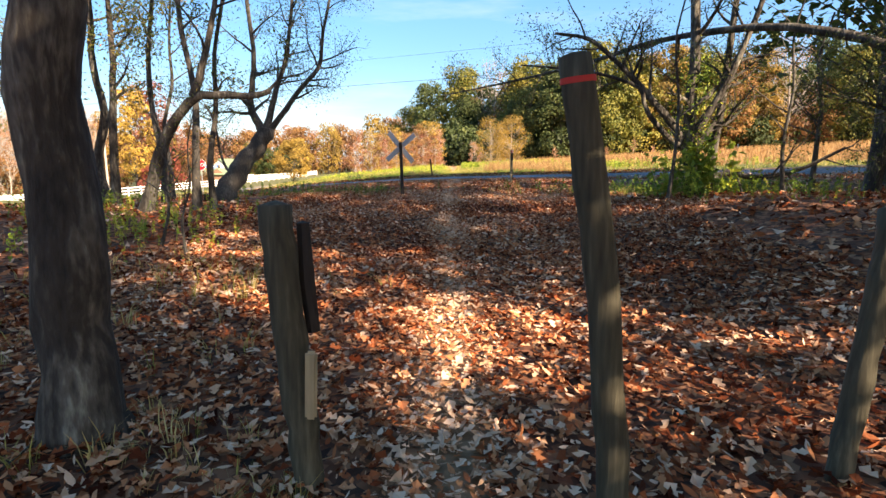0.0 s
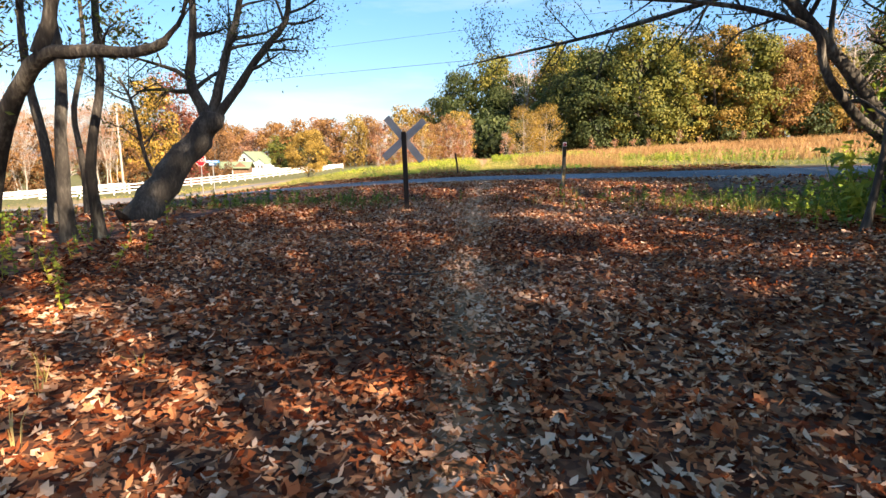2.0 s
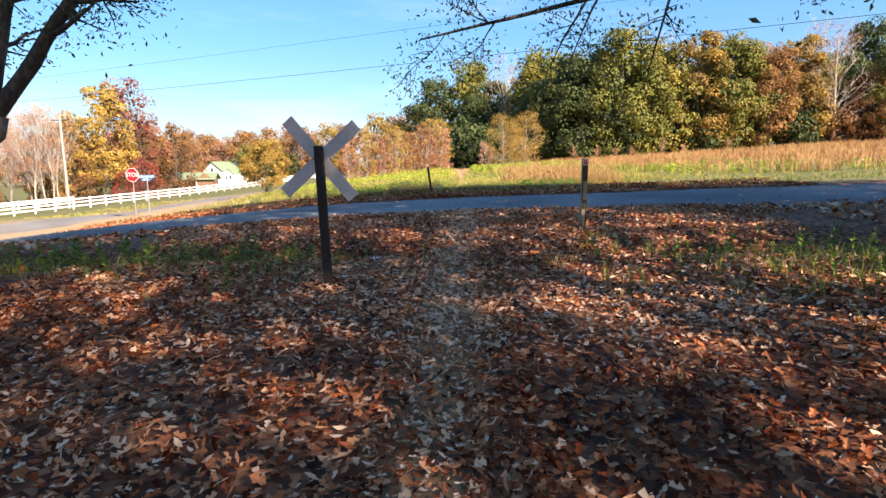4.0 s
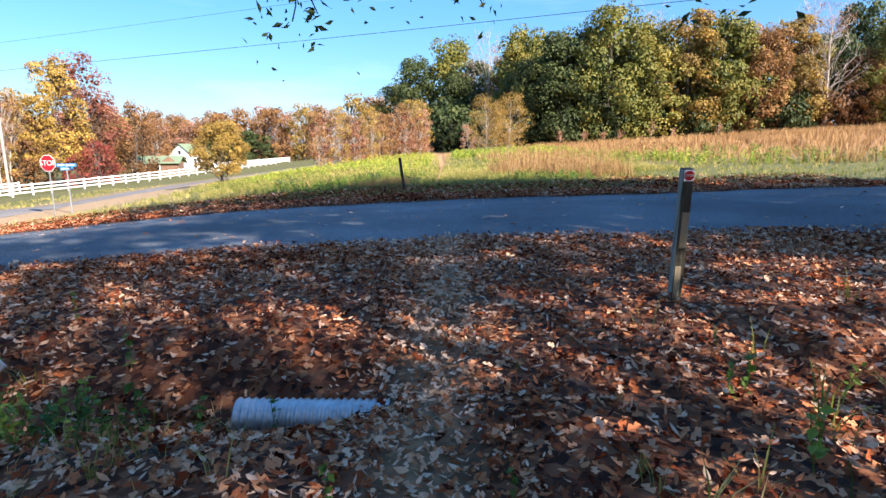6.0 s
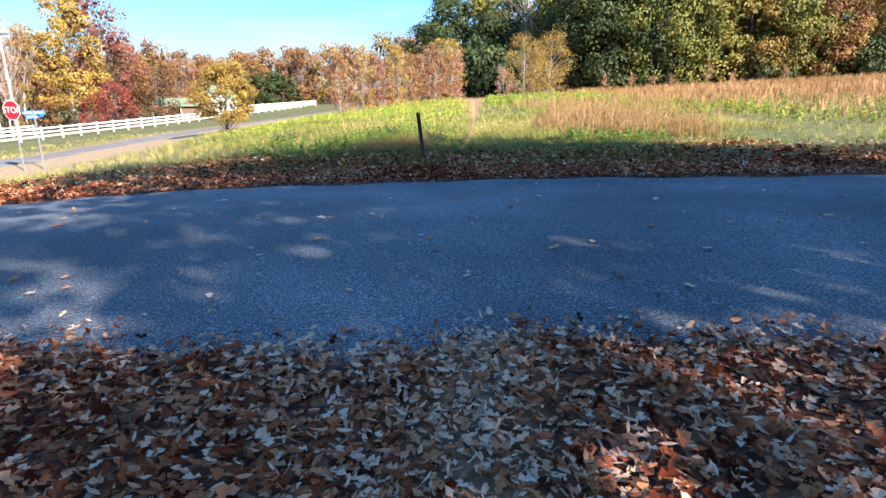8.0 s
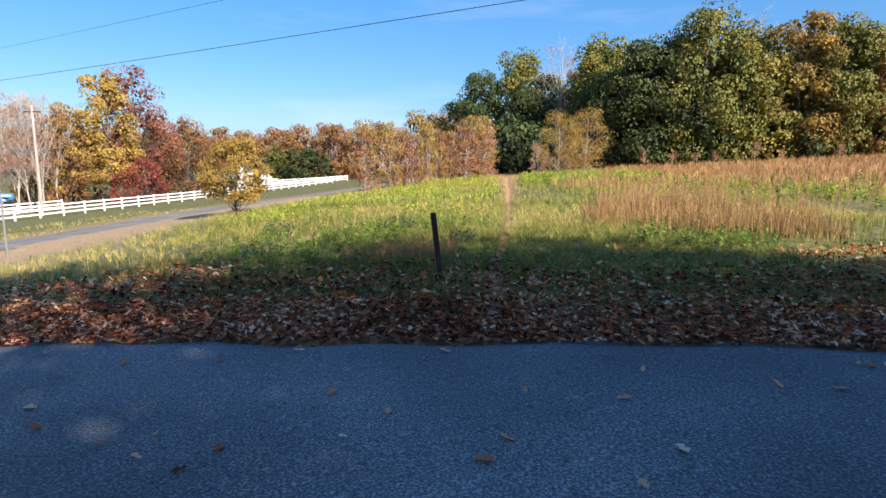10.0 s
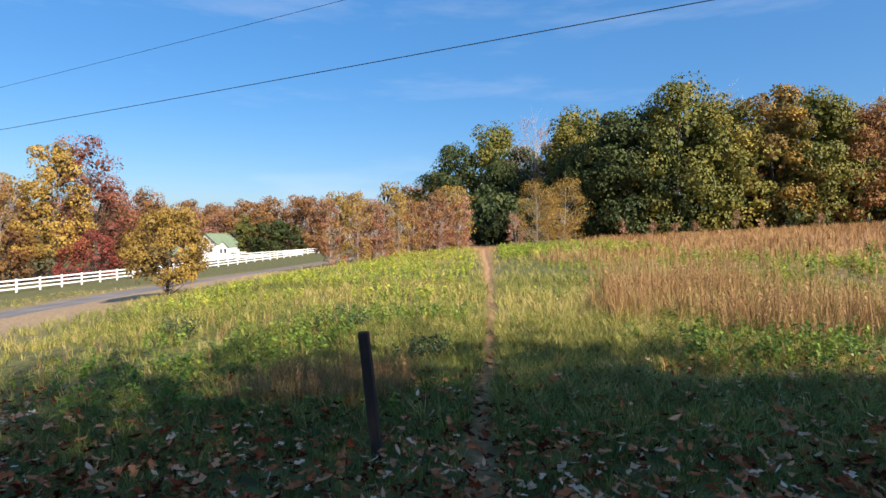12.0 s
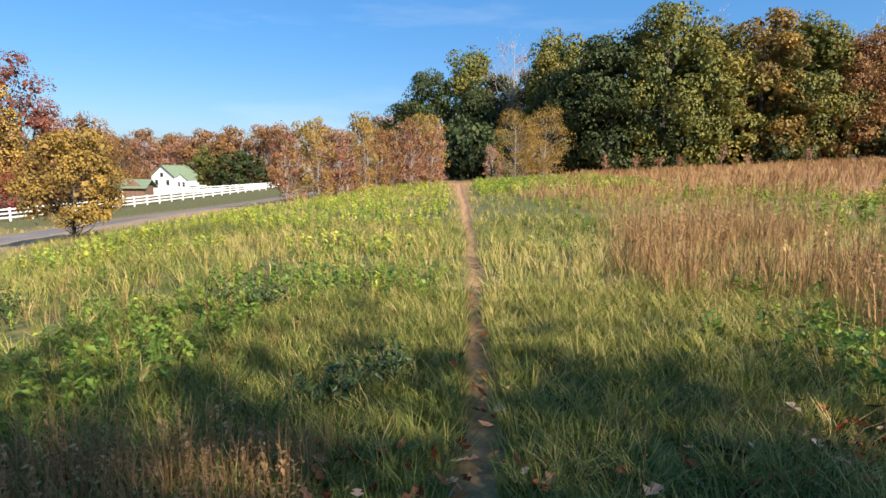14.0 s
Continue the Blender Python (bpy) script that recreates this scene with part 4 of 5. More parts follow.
# shade trees of the wood, behind the walker and along the road
shade = [crown_tree("tree", 51, 17, 9.5, 0.26, BARK_DARK, LEAF_WOODS, "tall roadside woodland tree in thinning leaf", "woodland trees", 0.46, 62, 50, 0.3, 0.35, dense=False),
         crown_tree("tree", 52, 15, 8.5, 0.22, BARK_GREY, LEAF_WOODS, "tall roadside woodland tree in thinning leaf", "woodland trees", 0.46, 56, 50, 0.3, 0.45, dense=False)]
spots = [(17.5, 18.5, 0.92), (22.5, 19.3, 0.74), (31.0, 19.0, 0.72), (38.5, 19.4, 0.70), (46.5, 19, 0.70), (54, 19, 0.7), (13.4, 17.2, 0.9), (13.5, 13.0, 1.2), (20.5, 12.5, 1.05), (28.0, 12.5, 1.0), (35, 12, 0.95), (43, 12.5, 0.9),
         (12.9, -1.0, 0.62), (6.2, -4.2, 0.50), (16.5, 9.5, 1.1), (17.5, 5.0, 0.9), (25, 5, 1.0), (7.4, 2.9, 0.5), (8.2, -3.0, 0.36), (5.0, -2.5, 0.50), (4.0, -5.6, 0.72), (2.4, -3.4, 0.58), (15.5, -1.2, 0.8), (19.5, 1.5, 0.85), (5.5, -7.0, 0.66), (25.5, -11, 1.0), (17, 14, 1.0), (20, 8.5, 1.1),
         (-5.5, -6.5, 0.9), (-11.5, 4.0, 0.9), (-17.0, 12.0, 0.95), (-20.5, 17.0, 0.9), (-27, 18, 1.0), (-35, 17.5, 1.0), (-43, 17, 1.0), (-14.0, -3.0, 1.0)]
for k, (x, y, s) in enumerate(spots):
    if k < 2:
        shade[k].matrix_basis = place(shade[k], x, y, 40 * k, s)
    else:
        copy_thing(shade[k % 2], place(shade[k % 2], x, y, 67 * k, s))

high = crown_tree("tree", 53, 18, 8.5, 0.24, BARK_DARK, LEAF_WOODS, "tall roadside woodland tree with a high crown", "woodland trees", 0.46, 56, 50, 0.6, 0.4, dense=False)
high.matrix_basis = place(high, 10.0, -3.4, 0, 1.0)
for k, (x, y, s) in enumerate(((10.9, 14.6, 0.92), (16.6, -4.2, 0.86), (16.6, 18.7, 0.74), (8.6, -8.6, 0.9), (9.8, 6.6, 0.8))):
    copy_thing(high, place(high, x, y, 80 + 95 * k, s))
copy_thing(high, place(high, 10.9, 4.2, 200, 0.8, 0.92))

# the small tree by the side road
solo = crown_tree("tree", 60, 5.8, 4.0, 0.11, BARK_DARK, LEAF_GOLD, "small young tree turning yellow and orange by the side road", "", 0.12, 90, 110, 0.22, 0.45, lump=0.15)
solo.matrix_basis = place(solo, -15.2, 52.6, 0, 0.74)


def spread_trees(makers, spots, jitter=0.12, seed=1):
    r = np.random.default_rng(seed)
    used = set()
    for k, (x, y, pick, s) in enumerate(spots):
        src = makers[pick]
        m = place(src, x, y, float(r.uniform(0, 360)), s * float(r.uniform(1 - jitter, 1 + jitter)), s * float(r.uniform(1 - jitter, 1 + jitter)))
        if pick in used:
            copy_thing(src, m)
        else:
            used.add(pick)
            src.matrix_basis = m


G = "forest trees"
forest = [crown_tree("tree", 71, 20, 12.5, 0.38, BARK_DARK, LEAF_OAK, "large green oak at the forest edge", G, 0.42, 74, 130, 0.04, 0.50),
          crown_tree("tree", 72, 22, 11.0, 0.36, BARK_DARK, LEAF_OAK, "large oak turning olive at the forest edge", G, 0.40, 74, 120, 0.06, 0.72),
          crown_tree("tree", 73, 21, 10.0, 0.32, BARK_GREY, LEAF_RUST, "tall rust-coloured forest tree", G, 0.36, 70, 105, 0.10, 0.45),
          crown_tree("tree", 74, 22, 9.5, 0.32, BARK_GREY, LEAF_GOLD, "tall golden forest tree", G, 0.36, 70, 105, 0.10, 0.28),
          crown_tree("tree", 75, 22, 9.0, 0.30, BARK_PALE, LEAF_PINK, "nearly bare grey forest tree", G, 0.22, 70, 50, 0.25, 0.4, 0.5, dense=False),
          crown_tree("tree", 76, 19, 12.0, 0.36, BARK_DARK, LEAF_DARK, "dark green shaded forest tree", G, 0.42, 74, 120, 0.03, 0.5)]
r = np.random.default_rng(5)
spots = [(27.5, 109.5, 0, 0.98), (21.0, 110.5, 5, 0.9), (15.5, 114, 5, 0.85), (34.5, 111, 1, 1.0), (41, 110, 3, 0.95), (46.5, 111, 0, 0.85), (52, 110, 2, 0.82), (58, 111, 3, 0.85), (64, 110, 4, 0.95), (70, 110, 2, 0.9),
         (76, 109, 0, 0.8), (83, 108, 3, 0.85), (90, 107, 2, 0.85), (97, 106, 1, 0.85), (104, 104, 2, 0.85), (112, 103, 0, 0.85),
         (-6, 150, 5, 1.08), (1, 152, 0, 1.05), (7, 146, 5, 1.0), (-12, 156, 1, 0.9), (10, 138, 4, 1.15), (14, 134, 2, 1.0), (4, 140, 5, 0.85)]
picks = [0, 1, 2, 3, 4, 5, 2, 1]
for row, y in enumerate((119, 131)):
    for k in range(13):
        spots.append((14 + k * 8.4 + 3 * (row % 2) + r.uniform(-1.5, 1.5), y + r.uniform(-2, 2), picks[int(r.integers(0, 8))] if row else (5 if r.random() < 0.5 else 1), 0.96 + 0.22 * row))
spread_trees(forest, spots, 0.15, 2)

# understorey along the forest edge
under = [crown_tree("shrub", 81, 5.0, 5.5, 0.08, BARK_DARK, LEAF_DARK, "dark shaded understorey shrub at the forest edge", "understorey", 0.5, 30, 32, 0.05, 0.3),
         crown_tree("shrub", 82, 6.0, 5.0, 0.08, BARK_DARK, LEAF_RUST, "brown understorey shrub at the forest edge", "understorey", 0.45, 28, 30, 0.05, 0.15)]
spread_trees(under, [(16 + 5.0 * k + r.uniform(-1, 1), 108.5 + r.uniform(-1, 3) + 1.5 * (k < 2), int(r.random() < 0.3), 1.0) for k in range(20)] + [(1.5, 106, 0, 1.2), (4.5, 110, 0, 1.3), (-1, 112, 0, 1.3), (9, 118, 0, 1.3), (2, 122, 0, 1.4)], 0.15, 3)

# hedge of young trees beside the trail's far end
H = "young trees"
hedge = [crown_tree("young_tree", 91, 6.5, 3.0, 0.06, BARK_PALE, LEAF_RUST, "slim young tree with rust-orange leaves", H, 0.20, 46, 44, 0.08, 0.55, 0.15, dense=False),
         crown_tree("young_tree", 92, 6.5, 2.8, 0.055, BARK_PALE, LEAF_RED, "slim young tree with reddish leaves", H, 0.19, 46, 44, 0.08, 0.6, 0.2, dense=False),
         crown_tree("young_tree", 93, 6.0, 3.0, 0.055, BARK_PALE, LEAF_PINK, "slim young tree with fading pinkish leaves", H, 0.18, 46, 40, 0.08, 0.5, 0.3, dense=False),
         crown_tree("young_tree", 94, 7.0, 3.4, 0.06, BARK_PALE, LEAF_GOLD, "slim young tree with golden leaves", H, 0.20, 46, 44, 0.08, 0.5, 0.1, dense=False)]
spots = []
for k in range(30):
    s = k / 29
    spots.append((-12.0 + 9.6 * s + r.uniform(-1.0, 0.6), 71 + 17 * s + r.uniform(-0.4, 3.5), int(r.choice([0, 1, 1, 3, 0, 2])), 0.80 + 0.24 * s))
spots += [(-3.4, 93, 3, 1.25), (-4.8, 95, 3, 1.3), (-6.5, 95, 0, 1.2), (3.4, 91.5, 2, 0.72)]
spread_trees(hedge, spots, 0.12, 4)
bush = crown_tree("bushy_tree", 96, 8.2, 5.6, 0.10, BARK_PALE, LEAF_GOLD, "bushy olive-yellow tree beside the trail", "bushy trees", 0.16, 90, 74, 0.05, 0.45, dense=False, lump=0.16)
bush.matrix_basis = place(bush, 6.3, 97.5, 0, 1.0)
copy_thing(bush, place(bush, 9.6, 98.5, 120, 1.0, 1.02))
copy_thing(bush, place(bush, 8.0, 101, 200, 0.8, 0.8))

# woods behind the fence and the far tree line
W = "woods behind the fence"
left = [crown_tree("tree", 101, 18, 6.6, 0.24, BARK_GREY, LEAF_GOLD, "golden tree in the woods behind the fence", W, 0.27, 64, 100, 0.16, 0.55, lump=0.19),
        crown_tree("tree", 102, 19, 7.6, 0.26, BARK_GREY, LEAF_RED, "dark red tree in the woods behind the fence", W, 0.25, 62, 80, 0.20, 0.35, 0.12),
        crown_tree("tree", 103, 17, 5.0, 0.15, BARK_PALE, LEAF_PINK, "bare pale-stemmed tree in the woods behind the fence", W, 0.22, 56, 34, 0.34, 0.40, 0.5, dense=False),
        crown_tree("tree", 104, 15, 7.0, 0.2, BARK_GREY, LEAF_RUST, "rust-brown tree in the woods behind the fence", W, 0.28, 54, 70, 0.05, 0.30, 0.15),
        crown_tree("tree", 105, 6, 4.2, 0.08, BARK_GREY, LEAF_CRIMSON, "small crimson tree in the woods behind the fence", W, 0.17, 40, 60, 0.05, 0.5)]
spots = [(-53.8, 92.9, 0, 1.0), (-51.6, 97.5, 1, 0.98), (-47.8, 92.0, 4, 1.0), (-50.5, 90.5, 4, 0.7), (-56.5, 89.5, 0, 0.72), (-50.0, 104.5, 3, 0.85), (-52.5, 111.0, 3, 0.88), (-54.0, 119.0, 3, 0.8), (-57.5, 104.0, 1, 0.85),
         (-61.0, 113.0, 3, 1.0), (-66.0, 121.0, 3, 1.0), (-72.0, 133.0, 3, 0.95), (-78.0, 142.0, 1, 0.8), (-60.0, 122.5, 2, 0.8), (-68.0, 146.0, 3, 0.8), (-59.0, 86.0, 3, 0.8), (-62.0, 79.0, 3, 0.7), (-64.5, 73.0, 3, 0.75)]
for k in range(60):
    a = k / 59
    spots.append((-51.5 - 9 * (1 - a) - r.uniform(0, 20), 58 + 33 * a + r.uniform(-4, 8), int(r.choice([2, 2, 2, 2, 2, 2, 2, 2, 3])), float(r.uniform(0.85, 1.05))))
spread_trees(left, spots, 0.06, 6)
F = "far tree line"
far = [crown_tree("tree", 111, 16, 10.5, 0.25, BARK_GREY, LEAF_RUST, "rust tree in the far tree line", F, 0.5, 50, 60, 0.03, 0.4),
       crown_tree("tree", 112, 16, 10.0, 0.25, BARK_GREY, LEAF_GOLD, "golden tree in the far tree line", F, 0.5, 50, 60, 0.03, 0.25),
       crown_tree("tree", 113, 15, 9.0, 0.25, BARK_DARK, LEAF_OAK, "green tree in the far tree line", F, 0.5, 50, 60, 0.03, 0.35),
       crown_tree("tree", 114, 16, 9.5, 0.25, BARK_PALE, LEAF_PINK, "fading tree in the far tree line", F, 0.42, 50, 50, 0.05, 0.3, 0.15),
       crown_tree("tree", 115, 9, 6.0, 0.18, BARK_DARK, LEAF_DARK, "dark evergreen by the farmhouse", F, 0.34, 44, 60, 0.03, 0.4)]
spots = [(-51.5, 156, 4, 1.0), (-46.5, 157, 4, 0.9), (-57.0, 158, 2, 0.75)]
for row, y in enumerate((162, 180)):
    for k in range(15):
        x = -128 + k * 8.4 + r.uniform(-2, 2)
        spots.append((x, y + r.uniform(-3, 3) - 0.10 * (x + 50), int(r.choice([0, 1, 2, 3, 0, 3])), 0.92 + 0.16 * row))
spread_trees(far, spots, 0.14, 8)
for k in range(19):
    x, y, pick, s = -210 + 20.0 * k + r.uniform(-4, 4), 245 + r.uniform(-8, 8), int(r.choice([0, 2, 3])), 1.35
    copy_thing(far[pick], place(far[pick], x, y, 53.0 * k, s, s * float(r.uniform(0.85, 1.15))))

# ---- wires and their poles ----
def utility_pole(x, y, h, label):
    ob = thing("utility_pole", Matrix.Translation((x, y, rest(x, y))), label, "utility pole", "utility poles")
    g = Geo()
    tube(g, [(0, 0, -0.3), (0, 0, h / 2), (0, 0, h)], [0.15, 0.13, 0.10], 12)
    part("pole", g.mesh("pole", BARK_PALE, True), ob)
    part("crossarm", box("crossarm", (1.8, 0.1, 0.12), (0, 0, h - 0.6), WOOD_WEATHERED, 0.01), ob)
    return ob


utility_pole(-46.5, 73.5, 10.8, "pale wooden utility pole beside the fence")
pa, pb = (-66.0, 72.3), (52.0, 19.2)
for p in (pa, pb):
    utility_pole(*p, 14.2 if p is pa else 8.0, "wooden utility pole carrying the wires over the meadow")
for k, (dz, off, rad) in enumerate(((8.6, 0.0, 0.013), (10.4, -0.6, 0.008))):
    A, B = np.array([pa[0], pa[1] + off, dz]), np.array([pb[0], pb[1] + off, dz + 0.2])
    s = np.linspace(0, 1, 40)[:, None]
    p = A + (B - A) * s - np.array([0, 0, 1.0]) * 4 * 0.35 * s * (1 - s)
    g = Geo()
    tube(g, p, np.full(40, rad), 5)
    ob = tagged(new("overhead_wire", g.mesh("overhead_wire", CABLE, True)), "thin black overhead wire sagging across the sky", "wire", "overhead wires")


# ---- what covers the ground ----
def patch(n, x0, x1, y0, y1, r):
    return np.stack([r.uniform(x0, x1, n), r.uniform(y0, y1, n)], -1)


def patchy(p, scale, shift=0.0):
    """Smooth noise between about 0 and 1 at places on the plan."""
    return np.array([0.5 + 0.5 * noise.noise((x * scale + shift, y * scale - shift, shift)) for x, y in p])


def on_land(p, lift=0.0):
    return np.column_stack([p, ground_z(p[:, 0], p[:, 1]) + lift])


def build_litter():
    r = np.random.default_rng(21)
    P, S = [], []
    for n, x0, x1, y0, y1, size in ((42000, -4.5, 4.5, -0.5, 10.5, 0.085), (72000, -5.0, 5.5, 10.5, 22.3, 0.066), (9000, -6, 6.5, 20.4, 22.4, 0.068), (13000, -0.4, 0.6, 1.0, 22.2, 0.042), (6500, -14, -4.5, 0, 15, 0.15), (7000, 4.5, 14, -1, 15, 0.15), (5000, -22, -5.5, 15, 22.2, 0.14), (4000, 6.5, 20, 15, 22.5, 0.14)):
        p = patch(n, x0, x1, y0, y1, r)
        d = np.abs(p[:, 0] - trail_x(p[:, 1]))
        keep = (r.random(n) < 0.80 + 0.20 * ease(0.12, 0.55, d)) & (p[:, 1] < near_edge(p[:, 0]) + r.exponential(0.12, n) - 0.05)
        keep &= r.random(n) < 1 - 0.6 * ease(3, 6, p[:, 0]) * ease(14.2, 15.5, p[:, 1]) * (1 - ease(18, 19.5, p[:, 1]))
        P.append(p[keep])
        S.append(np.full(keep.sum(), size))
    n = 30000
    p = np.column_stack([r.uniform(-15, 12, n), FAR_EDGE + np.abs(r.normal(0, 1.75, n)) - 0.12])
    P.append(p), S.append(np.full(n, 0.085))
    n = 150
    p = np.column_stack([r.uniform(-1.5, 1.5, n), 30 + np.abs(r.normal(0, 4.0, n))])
    p[:, 0] = trail_x(p[:, 1]) + r.normal(0, 0.22, n)
    P.append(p), S.append(np.full(n, 0.11))
    n = 3600
    P.append(patch(n, -8, 8, 30.2, 35, r)), S.append(np.full(n, 0.11))
    n = 1500
    p = np.column_stack([r.uniform(1.9, 8.0, n), r.normal(0, 0.28, n)])
    p[:, 1] += 35.0 + 0.15 * (p[:, 0] - 2)
    P.append(p), S.append(np.full(n, 0.10))
    p, size = np.concatenate(P), np.concatenate(S)
    n = len(p)
    d = np.abs(p[:, 0] - trail_x(p[:, 1]))
    tint = np.clip(0.50 + 0.7 * (patchy(p, 0.5) - 0.5) + r.normal(0, 0.36, n) + 0.10 * (p[:, 1] > 14) + 0.30 * np.exp(-(d / 0.26) ** 2) * (p[:, 1] < 25) - 0.22 * (p[:, 1] > 28), 0, 1)
    pos = on_land(p, 0.012)
    pos[:, 2] += r.uniform(0, 0.055, n) + (p[:, 1] > 31) * (d > 0.2) * r.uniform(0, 0.10, n)
    g = Geo()
    lobed = np.array(OAK_V) - (0, 0.5, 0)
    lance = np.array([(0, -0.5, 0.06), (0.13, -0.12, 0.09), (-0.12, -0.1, 0.02), (0.11, 0.2, 0.10), (-0.13, 0.2, 0.03), (0, 0.52, 0.12)])
    scale = (size * r.uniform(0.6, 1.35, n))[:, None] * np.column_stack([r.uniform(0.6, 1.3, n), np.ones(n), r.uniform(0.4, 3.0, n)])
    turn = turns(n, 1.15, r)
    broad = r.random(n) < 0.56 - 0.05 * (p[:, 1] > 14) * (d < 1.2)
    scatter(g, lobed, OAK_F, pos[broad], turn[broad], scale[broad], tint[broad])
    thin = ~broad
    scatter(g, lance, [(0, 1, 3, 2), (2, 3, 5, 4)], pos[thin], turn[thin], scale[thin] * (0.95, 0.95, 1.0), tint[thin])
    tv = lobed
    tagged(new("leaf_litter", g.mesh("leaf_litter", LEAF_LITTER)), "deep litter of dry brown and tan fallen leaves", "fallen leaves", kind="stuff")
    n = 260
    p = patch(n, -14, 10, 22.6, 29.0, r)
    g = Geo()
    scatter(g, tv, OAK_F, on_land(p, 0.03), turns(n, 0.35, r), 0.11 * r.uniform(0.5, 1.2, n), np.clip(r.normal(0.75, 0.2, n), 0, 1))
    tagged(new("road_leaves", g.mesh("road_leaves", LEAF_LITTER)), "scattered dry leaves blown onto the asphalt", "fallen leaves", kind="stuff")


def build_sticks():
    r = np.random.default_rng(31)
    for k in range(16):
        x, y = r.uniform(-4, 4), r.uniform(1.5, 15)
        if abs(x) < 0.6:
            x += 1.2
        p, rad = limb(r, (0, 0, 0), (r.normal(), r.normal(), 0.12), r.uniform(0.5, 1.5), 0.012, 0.004, 6, 0.15, -0.02)
        p[:, 2] = np.abs(p[:, 2]) * 0.4 + 0.03
        g = Geo()
        tube(g, p, rad, 6)
        ob = new("fallen_stick", g.mesh("fallen_stick", BARK_GREY, True))
        ob.location = (x, y, rest(x, y))
        tagged(ob, "thin fallen stick lying among dry leaves", "stick", "fallen sticks")


def tuft(blades, height, width, r, bend=0.5):
    v, f = [], []
    for k in range(blades):
        a, h, o = r.uniform(0, 2 * np.pi), height * r.uniform(0.6, 1.1), r.uniform(0, 0.09)
        c, s = math.cos(a), math.sin(a)
        b = bend * h * r.uniform(0.3, 1.1)
        q = len(v)
        for t, w in ((0, 1), (0.55, 0.8), (1.0, 0.12)):
            d = o + b * t * t
            z = h * (t - 0.18 * t * t)
            v += [(c * d - s * width * w, s * d + c * width * w, z), (c * d + s * width * w, s * d - c * width * w, z)]
        f += [(q, q + 1, q + 3, q + 2), (q + 2, q + 3, q + 5, q + 4)]
    return np.array(v), np.array(f)


def weed(r, height, leaves, size):
    """An upright weed: thin stem with leaves along it."""
    g = Geo()
    tube(g, [(0, 0, 0), (0.02, 0.01, height * 0.5), (0.0, 0.04, height)], [0.006, 0.005, 0.002], 3)
    z = r.uniform(0.15, 1.0, leaves) * height
    pos = np.column_stack([np.zeros(leaves), np.zeros(leaves), z])
    scatter(g, LEAF_V, LEAF_F, pos, turns(leaves, 1.9, r), size * r.uniform(0.6, 1.2, leaves), np.full(leaves, 0.5))
    return np.concatenate(g.v), np.concatenate(g.f)


def off_trail(p, gap=0.22, side=2.4):
    return (np.abs(p[:, 0] - trail_x(p[:, 1])) > gap + 0.010 * np.clip(p[:, 1] - 45, 0, 50)) & (np.abs(p[:, 0] - side_x(p[:, 1]) - 2.9) > side + 2.6)


